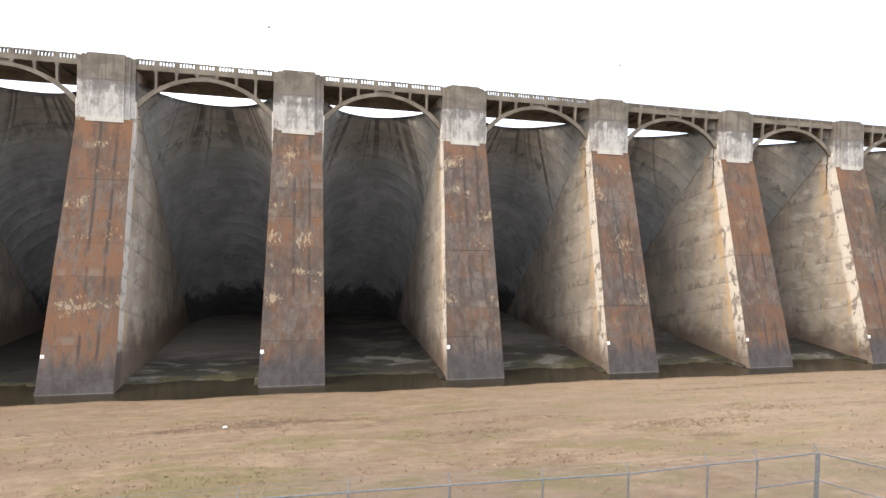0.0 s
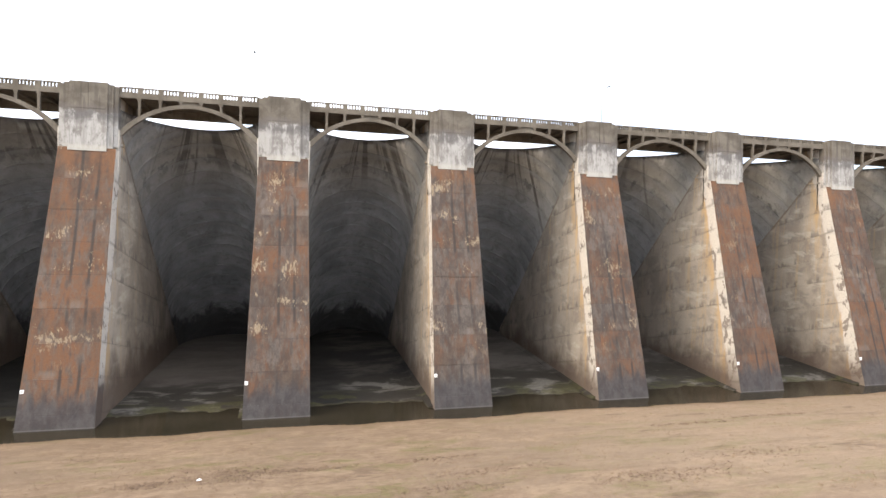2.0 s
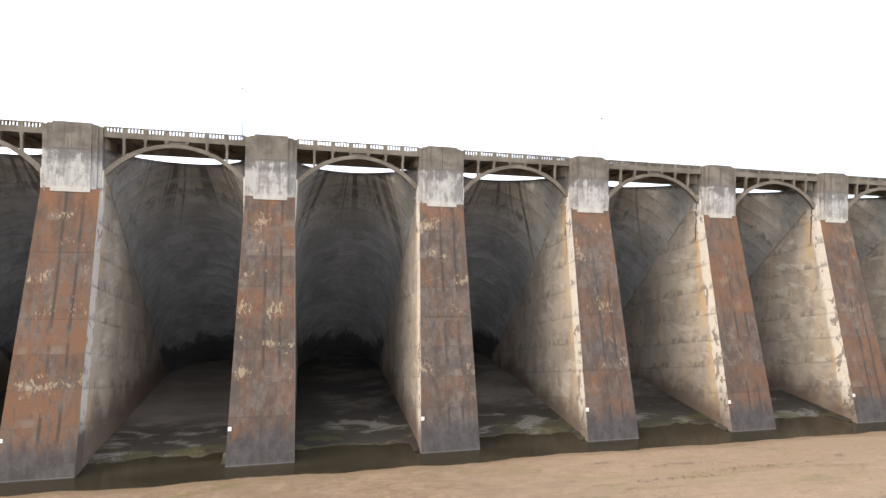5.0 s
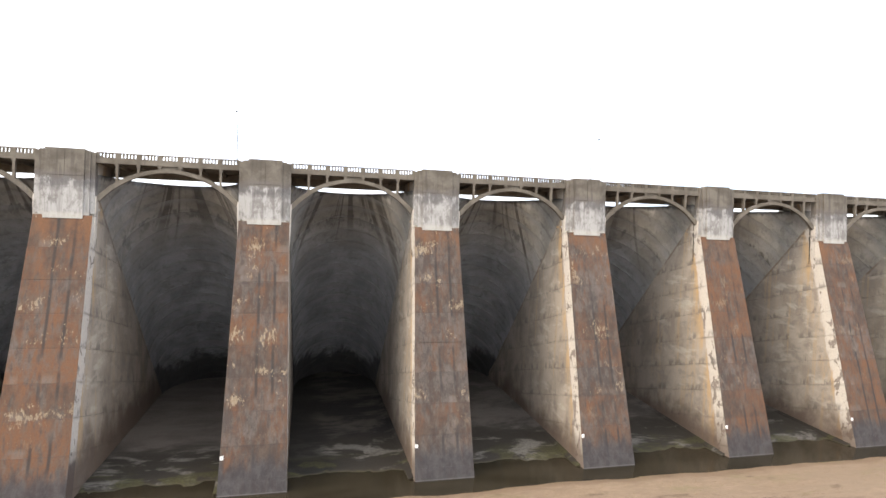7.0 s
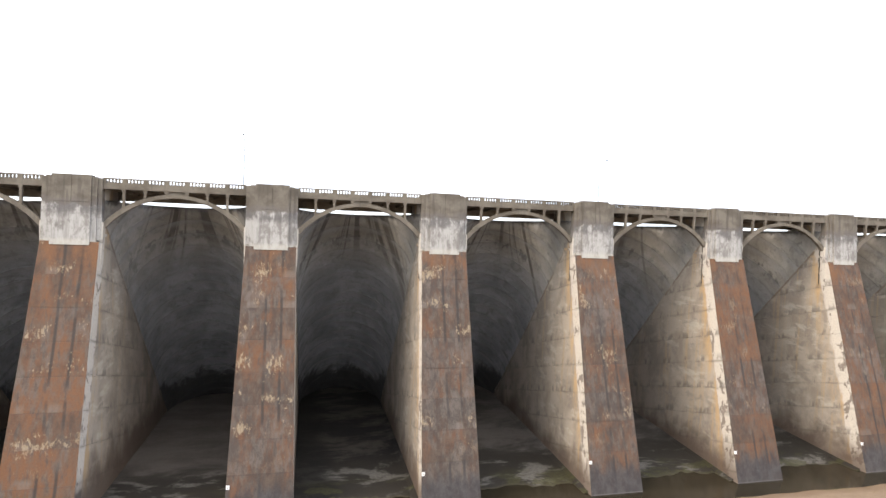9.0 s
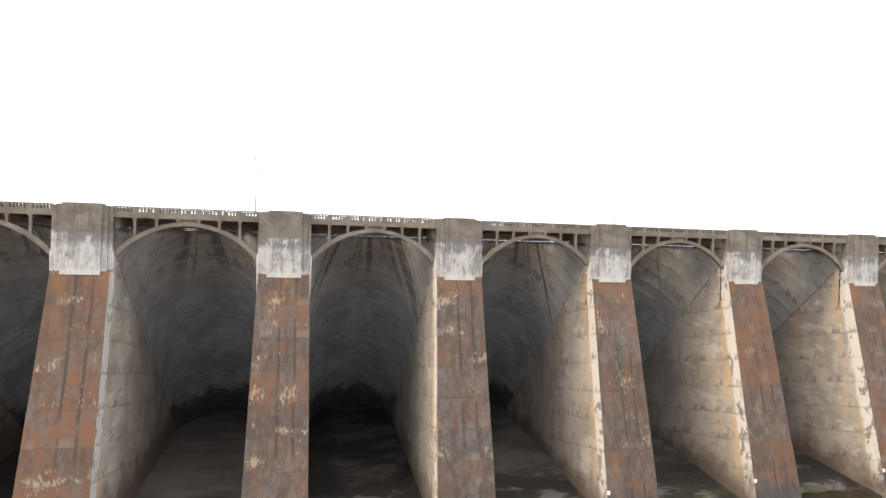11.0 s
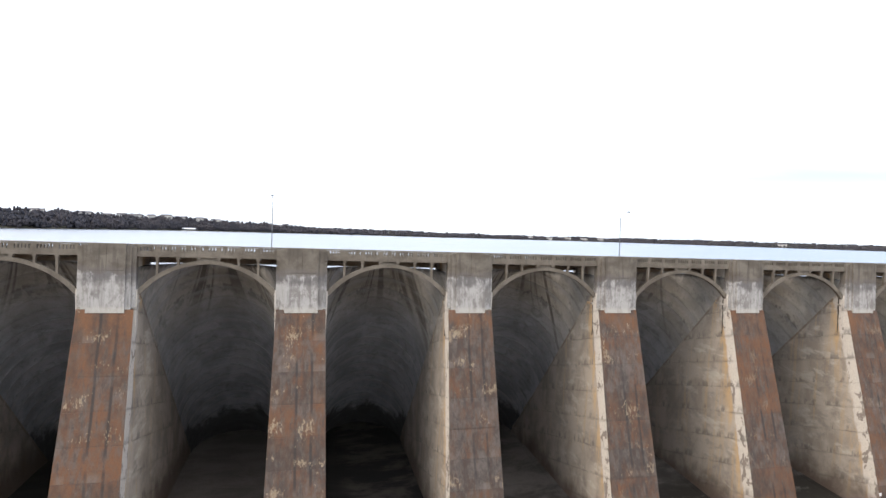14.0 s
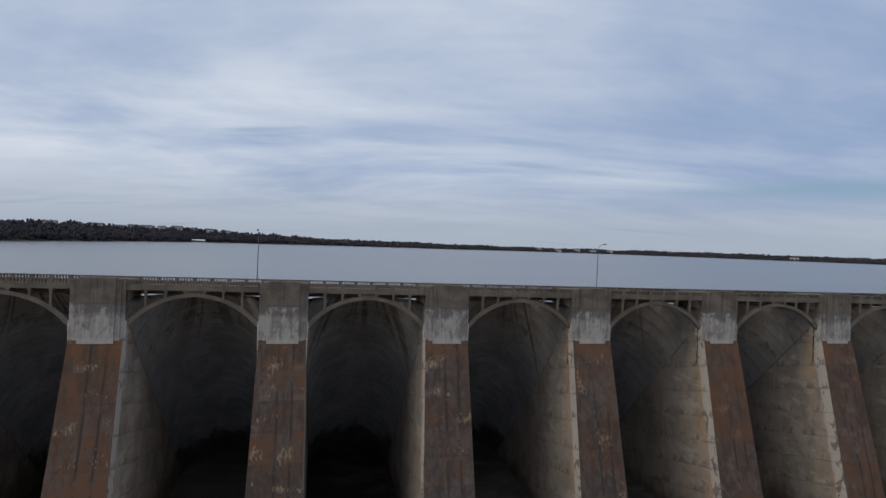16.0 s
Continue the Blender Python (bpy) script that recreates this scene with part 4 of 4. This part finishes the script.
def bridge_span(x):
    b = thing("bridge_span", "open-spandrel concrete roadway span with slotted parapets", "bridge span", "roadway spans", at=(x, 0, 0))
    bm = bmesh.new()
    box(bm, SPAN0, SPAN1, 1.45, 8.6, 42.5, 42.85)
    part("deck_slab", bm, BRIDGE, b)
    bm = bmesh.new()
    box(bm, SPAN0, SPAN1, 1.5, 8.4, 42.852, 42.95)
    part("road_surface", bm, ASPHALT, b, "worn concrete roadway")
    for name, y0, y1 in (("edge_beam", 0.95, 1.4), ("edge_beam", 8.5, 8.95)):
        bm = bmesh.new()
        box(bm, SPAN0, SPAN1, y0, y1, 42.5, 42.95)
        soften(bm, 0.03)
        part(name, bm, BRIDGE, b)
    bm = bmesh.new()
    rib(bm, 1.0, 1.55)
    part("arch_rib", bm, BRIDGE, b, "slender pale concrete arch rib")
    bm = bmesh.new()
    box(bm, SPAN0, SPAN1, 8.45, 8.9, 41.3, 42.5)
    part("back_beam", bm, BRIDGE, b, "deep upstream beam")
    bm = bmesh.new()
    box(bm, -1.5, 1.5, 1.22, 1.5, 41.7, 42.5)
    part("crown_wall", bm, BRIDGE, b)
    for c in COLUMNS:
        bm = bmesh.new()
        top = 42.5
        box(bm, c - 0.16, c + 0.16, 1.02, 1.5, rib_z(c) - 0.25, top)
        box(bm, c - 0.26, c + 0.26, 0.98, 1.54, top - 0.28, top)
        soften(bm, 0.03)
        part("column", bm, BRIDGE, b)
    for c in [v for v in COLUMNS if abs(v) > 1.5] :
        bm = bmesh.new()
        box(bm, c - 0.2, c + 0.2, 1.5, 8.5, 42.1, 42.5)
        part("cross_beam", bm, BRIDGE, b)
    return b


first = bridge_span((FIRST + 0.5) * PITCH)
panel = None
for y in (1.2, 8.72):
    for i in range(7):
        m = pose(-7.884 + 2.628 * i, y, 42.95)
        if panel is None:
            panel = part("parapet_panel", parapet_panel(), BRIDGE, first)
            panel.matrix_basis = m
        else:
            shared("parapet_panel", panel.data, first, m)
for k in range(FIRST + 1, LAST):
    copy_thing(first, pose((k + 0.5) * PITCH, 0, 0))


# ---------------------------------------------------------------- street lamps on the upstream parapet
def street_lamp(x):
    b = thing("street_lamp", "thin grey steel street lamp on the upstream parapet", "street lamp", "roadway lamps", at=(x, 8.72, 43.75))
    bm = bmesh.new()
    rod(bm, (0, 0, 0.0), (0, 0, 0.25), 0.16, 8)
    rod(bm, (0, 0, 0.25), (0, 0, 7.3), 0.085, 8, 0.055)
    part("pole", bm, STEEL, b)
    bm = bmesh.new()
    pts = [(0, 0, 7.25), (0, -0.4, 7.75), (0, -1.2, 8.1), (0, -2.2, 8.22)]
    for p, q in zip(pts, pts[1:]):
        rod(bm, p, q, 0.04, 6)
    part("arm", bm, STEEL, b)
    bm = bmesh.new()
    rings_solid(bm, [[(-0.05, -2.1, 8.2), (0.05, -2.1, 8.2), (0.05, -2.1, 8.3), (-0.05, -2.1, 8.3)], [(-0.17, -2.45, 8.14), (0.17, -2.45, 8.14), (0.14, -2.45, 8.36), (-0.14, -2.45, 8.36)],
                     [(-0.13, -2.95, 8.16), (0.13, -2.95, 8.16), (0.1, -2.95, 8.3), (-0.1, -2.95, 8.3)]], (0, 0, 0, 0))
    soften(bm, 0.02)
    part("lamp_head", bm, STEEL, b, "flat cobra-head lantern")
    return b


for x in (-30.2, 30.6):
    street_lamp(x)

# ---------------------------------------------------------------- chain-link fence on the slope
FENCE_Y, FENCE_TOP = -72.8, 2.2


def fence():
    f = thing("fence", "galvanised chain-link fence with barbed wire on the grass slope", "fence")
    posts = [-40.05 + 3.05 * i for i in range(10)] + [-10.57, -7.95]
    top = float(ground_z(np.array(-15.0), np.array(FENCE_Y))) + FENCE_TOP

    def floor_at(x, y):
        return float(ground_z(np.array(float(x)), np.array(float(y))))

    side = [(-7.9, FENCE_Y - 3.05 * i) for i in range(1, 4)]
    for x, y in [(p, FENCE_Y) for p in posts] + side:
        bm = bmesh.new()
        thick = 0.075 if x == -7.95 else 0.035
        z = floor_at(x, y)
        rise = top + (z - floor_at(-15.0, FENCE_Y))
        rod(bm, (x, y, z - 0.3), (x, y, rise), thick, 8)
        rod(bm, (x, y, rise), (x + 0.02, y + 0.22, rise + 0.28), 0.02, 5)
        part("post", bm, STEEL, f)
    runs = list(zip([(p, FENCE_Y) for p in posts], [(p, FENCE_Y) for p in posts[1:]])) + list(zip([(-7.95, FENCE_Y)] + side, side))
    for (xa, ya), (xb, yb) in runs:
        za, zb = floor_at(xa, ya), floor_at(xb, yb)
        base = floor_at(-15.0, FENCE_Y)
        ta, tb = top + za - base, top + zb - base
        bm = bmesh.new()
        rod(bm, (xa, ya, ta), (xb, yb, tb), 0.026, 6)
        part("top_rail", bm, STEEL, f)
        if xa in (-10.57, -12.6) or ya != yb:
            bm = bmesh.new()
            rod(bm, (xa, ya, ta - 1.0), (xb, yb, tb - 1.0), 0.022, 6)
            part("mid_rail", bm, STEEL, f)
        length, high = math.hypot(xb - xa, yb - ya), 2.15
        bm = bmesh.new()
        step_, s = 0.085, -2.15
        while s < length:
            for sign in (1, -1):
                u0, v0, u1, v1 = s, 0.0, s + high, high
                if u0 < 0:
                    v0, u0 = -u0, 0.0
                if u1 > length:
                    v1, u1 = high - (u1 - length), length
                if v1 > v0:
                    pts = []
                    for u, v in ((u0, v0), (u1, v1)):
                        q = u / length
                        h = v if sign > 0 else high - v
                        pts.append((xa + (xb - xa) * q, ya + (yb - ya) * q + 0.03, za + (zb - za) * q + 0.04 + h))
                    rod(bm, pts[0], pts[1], 0.0022, 3)
            s += step_
        part("chain_link", bm, STEEL, f)
        for i in range(3):
            bm = bmesh.new()
            k = 0.33 * (i + 1)
            rod(bm, (xa, ya + 0.22 * k, ta + 0.28 * k), (xb, yb + 0.22 * k, tb + 0.28 * k), 0.005, 4)
            n = int(length / 0.15)
            for j in range(n):
                q = (j + 0.5) / n
                c = Vector((xa + (xb - xa) * q, ya + (yb - ya) * q + 0.22 * k, ta + (tb - ta) * q + 0.28 * k))
                rod(bm, c + Vector((-0.02, 0, -0.025)), c + Vector((0.02, 0, 0.025)), 0.004, 3)
            part("barbed_wire", bm, STEEL, f)
    return f


fence()

# ---------------------------------------------------------------- litter on the slope
bm = bmesh.new()
bmesh.ops.create_grid(bm, x_segments=5, y_segments=4, size=0.5)
for v in bm.verts:
    v.co = Vector((v.co.x * 0.36, v.co.y * 0.26, 0.06 + 0.12 * noise.noise(v.co * 3.0)))
bmesh.ops.solidify(bm, geom=bm.faces[:], thickness=0.02)
scrap = part("litter", bm, PLATE)
scrap.location = (-31.16, -41.4, float(ground_z(np.array(-31.16), np.array(-41.4))))
tagged(scrap, "crumpled white scrap lying in dry grass", "litter")

# ---------------------------------------------------------------- tufts of dry grass
verts, faces = [], []
rng = np.random.default_rng(5)
count = 26000
tx = rng.uniform(-75, 95, count)
ty = -14.2 - 60 * rng.random(count) ** 1.1
keep = waves(tx, ty * 2.5, 2.2, 1.3) + 0.6 * rng.random(count) > 0.05
tx, ty = tx[keep], ty[keep]
tz = ground_z(tx, ty)
for x, y, z in zip(tx.tolist(), ty.tolist(), tz.tolist()):
    for j in range(4):
        a, q, hgt = random.uniform(0, 6.283), random.uniform(0.02, 0.18), random.uniform(0.06, 0.2)
        bx, by = x + q * math.cos(a * 3), y + q * math.sin(a * 3)
        dx, dy = math.cos(a), math.sin(a)
        n0 = len(verts)
        verts += [(bx - 0.03 * dy, by + 0.03 * dx, z - 0.03), (bx + 0.03 * dy, by - 0.03 * dx, z - 0.03), (bx + dx * hgt, by + dy * hgt, z + hgt * 0.75)]
        faces.append((n0, n0 + 1, n0 + 2))
data = bpy.data.meshes.new("grass_tufts")
data.from_pydata(verts, [], faces)
data.materials.append(STRAW)
tagged(new("grass_tufts", data), "short tufts of dry straw-coloured grass", "grass", kind="stuff")

# ---------------------------------------------------------------- patches of dark dead weeds
verts, faces = [], []
rnd = random.Random(21)
patches = [(-35.0, -41.8, 2.2, 1.2, 70), (-29.0, -40.6, 4.5, 3.0, 230), (-24.0, -40.6, 4.0, 0.8, 90), (-12.0, -40.0, 4.0, 0.6, 50), (-9.0, -46.0, 5.0, 1.2, 70), (-14.0, -50.0, 4.0, 1.2, 60), (2.0, -52.0, 6.0, 2.0, 120),
           (14.0, -48.0, 6.0, 2.0, 70), (-30.0, -60.0, 8.0, 1.6, 40), (-15.0, -61.0, 8.0, 1.5, 40), (-45.0, -52.0, 6.0, 1.4, 30), (-52.0, -40.0, 6.0, 1.0, 80), (20.0, -32.0, 7.0, 0.7, 60), (34.0, -30.0, 8.0, 0.7, 70)]
for cx, cy, sx, sy, number in patches:
    for i in range(number * 3):
        x, y = cx + rnd.gauss(0, sx * 0.6), cy + rnd.gauss(0, sy * 0.6)
        z = float(ground_z(np.array(x), np.array(y)))
        tall = rnd.uniform(0.03, 0.10)
        for j in range(7):
            a = rnd.uniform(0, 6.283)
            q, lean = rnd.uniform(0, 0.22), rnd.uniform(0.6, 2.0)
            bx, by = x + q * math.cos(a * 5), y + q * math.sin(a * 5)
            dx, dy = math.cos(a), math.sin(a)
            n0 = len(verts)
            verts += [(bx - 0.035 * dy, by + 0.035 * dx, z - 0.03), (bx + 0.035 * dy, by - 0.035 * dx, z - 0.03), (bx + dx * tall * lean, by + dy * tall * lean, z + tall)]
            faces.append((n0, n0 + 1, n0 + 2))
data = bpy.data.meshes.new("dead_weeds")
data.from_pydata(verts, [], faces)
data.materials.append(WEED)
tagged(new("dead_weeds", data), "patches of dark brown dead weeds in the grass", "weeds", kind="stuff")

# ---------------------------------------------------------------- woods round the lake
ICO = bmesh.new()
bmesh.ops.create_icosphere(ICO, subdivisions=1, radius=1.0)
ico_v = np.array([v.co[:] for v in ICO.verts])
ico_f = np.array([[v.index for v in f.verts] for f in ICO.faces])
ICO.free()


def woods(name, label, count, a0, a1, deep, seed):
    r = np.random.default_rng(seed)
    vs, fs, base = [], [], 0
    ang = r.uniform(a0, a1, count)
    off = deep * r.random(count) ** 1.4 + 4
    rad = np.interp(ang, SHORE_AT, SHORE_R) + off
    px, py = -23 + rad * np.sin(np.radians(ang)), -92 + rad * np.cos(np.radians(ang))
    pz = ground_z(px, py)
    for x, y, z, q in zip(px, py, pz, rad):
        tall = (r.uniform(5.5, 9.5) + 5.0 * r.random() ** 5) * (1.0 + max(0.0, q - 2500) / 9000)
        tall *= 0.8 if q > 1700 else 1.0
        wide = tall * r.uniform(0.35, 0.6) * (1.6 if q > 1700 else 1.0)
        for j in range(14 if q < 1500 else 3):
            high = r.uniform(0.15, 0.92)
            c = np.array([x + r.normal() * wide * 0.8 * (1.05 - 1.6 * (high - 0.45) ** 2), y + r.normal() * wide * 0.6, z + tall * high])
            s = np.array([wide, wide, tall * 0.6]) * (r.uniform(0.14, 0.42) if q < 1500 else r.uniform(0.4, 0.75))
            vs.append(ico_v * (0.55 + 0.8 * r.random((len(ico_v), 1))) * s + c)
            fs.append(ico_f + base)
            base += len(ico_v)
    d = bpy.data.meshes.new(name)
    d.from_pydata(np.concatenate(vs).tolist(), [], np.concatenate(fs).tolist())
    d.materials.append(WOODS)
    return tagged(new(name, d), label, "woods", kind="stuff")


woods("shore_woods", "dark mixed winter woods along the lake shore", 3600, -34, 16, 260, 11)
woods("far_woods", "low dark tree line on the far shore", 4200, 14, 62, 330, 12)


def house(ang, off, wide, deep, high, turn):
    rad = np.interp(ang, SHORE_AT, SHORE_R) + off
    x, y = -23 + rad * math.sin(radians(ang)), -92 + rad * math.cos(radians(ang))
    z = float(ground_z(np.array(x), np.array(y)))
    h = thing("house", "pale lakeside house with a grey gabled roof among trees", "house", "lakeside houses", at=(x, y, z))
    h.rotation_euler = (0, 0, radians(turn - ang))
    bm = bmesh.new()
    box(bm, -wide / 2, wide / 2, -deep / 2, deep / 2, -2.0, high)
    part("wall", bm, HOUSE, h)
    bm = bmesh.new()
    e = 0.6
    a = [bm.verts.new(c) for c in ((-wide / 2 - e, -deep / 2 - e, high), (-wide / 2 - e, deep / 2 + e, high), (-wide / 2 - e, 0, high + deep * 0.32))]
    b = [bm.verts.new((-v.co.x, v.co.y, v.co.z)) for v in a]
    bm.faces.new(a), bm.faces.new(b[::-1])
    for i in range(3):
        j = (i + 1) % 3
        bm.faces.new((a[i], a[j], b[j], b[i]))
    part("roof", bm, ROOF, h)
    for i in range(max(2, int(wide / 4))):
        bm = bmesh.new()
        c = -wide / 2 + wide * (i + 0.5) / max(2, int(wide / 4))
        box(bm, c - 0.8, c + 0.8, -deep / 2 - 0.05, -deep / 2 + 0.2, high * 0.4, high * 0.8)
        part("window", bm, PANE, h)


for row in ((-22.6, 170, 13, 9, 9, 14), (-20.4, 185, 16, 9, 10, -12), (-18.6, 200, 12, 8, 10, 6), (-17.2, 175, 16, 9, 9, 10), (-15.5, 185, 12, 8, 9, -15), (-14.5, 215, 15, 9, 11, 8), (-13.4, 190, 18, 10, 10, 5), (-12.2, 200, 14, 9, 10, 20), (-11.0, 195, 20, 10, 11, -8), (-9.6, 215, 13, 9, 10, 4), (-8.3, 190, 15, 9, 10, 0), (-6.8, 180, 12, 8, 9, -10),
            (-5.0, 150, 13, 9, 6, 12), (22.5, 60, 24, 12, 9, 0), (24.3, 40, 30, 12, 10, 10), (26.0, 70, 34, 14, 12, -10), (27.5, 60, 40, 14, 12, 0), (29.0, 80, 36, 14, 12, 5), (44.0, 60, 50, 16, 14, 0)):
    house(*row)

# covered boat dock on the near shore
rad = float(np.interp(-9.3, SHORE_AT, SHORE_R)) - 14
b = thing("boat_dock", "long low white-roofed covered boat dock at the shore", "boat dock", at=(-23 + rad * math.sin(radians(-9.3)), -92 + rad * math.cos(radians(-9.3)), LAKE_Z))
bm = bmesh.new()
rings_solid(bm, [[(-13.5, -6, 3.4), (13.5, -6, 3.4), (13.5, 6, 3.4), (-13.5, 6, 3.4)], [(-13.5, -6, 3.8), (13.5, -6, 3.8), (13.5, 6, 3.8), (-13.5, 6, 3.8)], [(-13.5, -0.2, 5.4), (13.5, -0.2, 5.4), (13.5, 0.2, 5.4), (-13.5, 0.2, 5.4)]], (0, 0, 0, 0))
part("roof", bm, DOCK, b)
bm = bmesh.new()
box(bm, -13.5, 13.5, -6, 6, -0.1, 0.5)
part("walkway", bm, HOUSE, b)
for i in range(6):
    for y in (-5.7, 5.7):
        bm = bmesh.new()
        rod(bm, (-13 + 5.2 * i, y, 0.5), (-13 + 5.2 * i, y, 3.4), 0.15, 6)
        part("post", bm, STEEL, b)
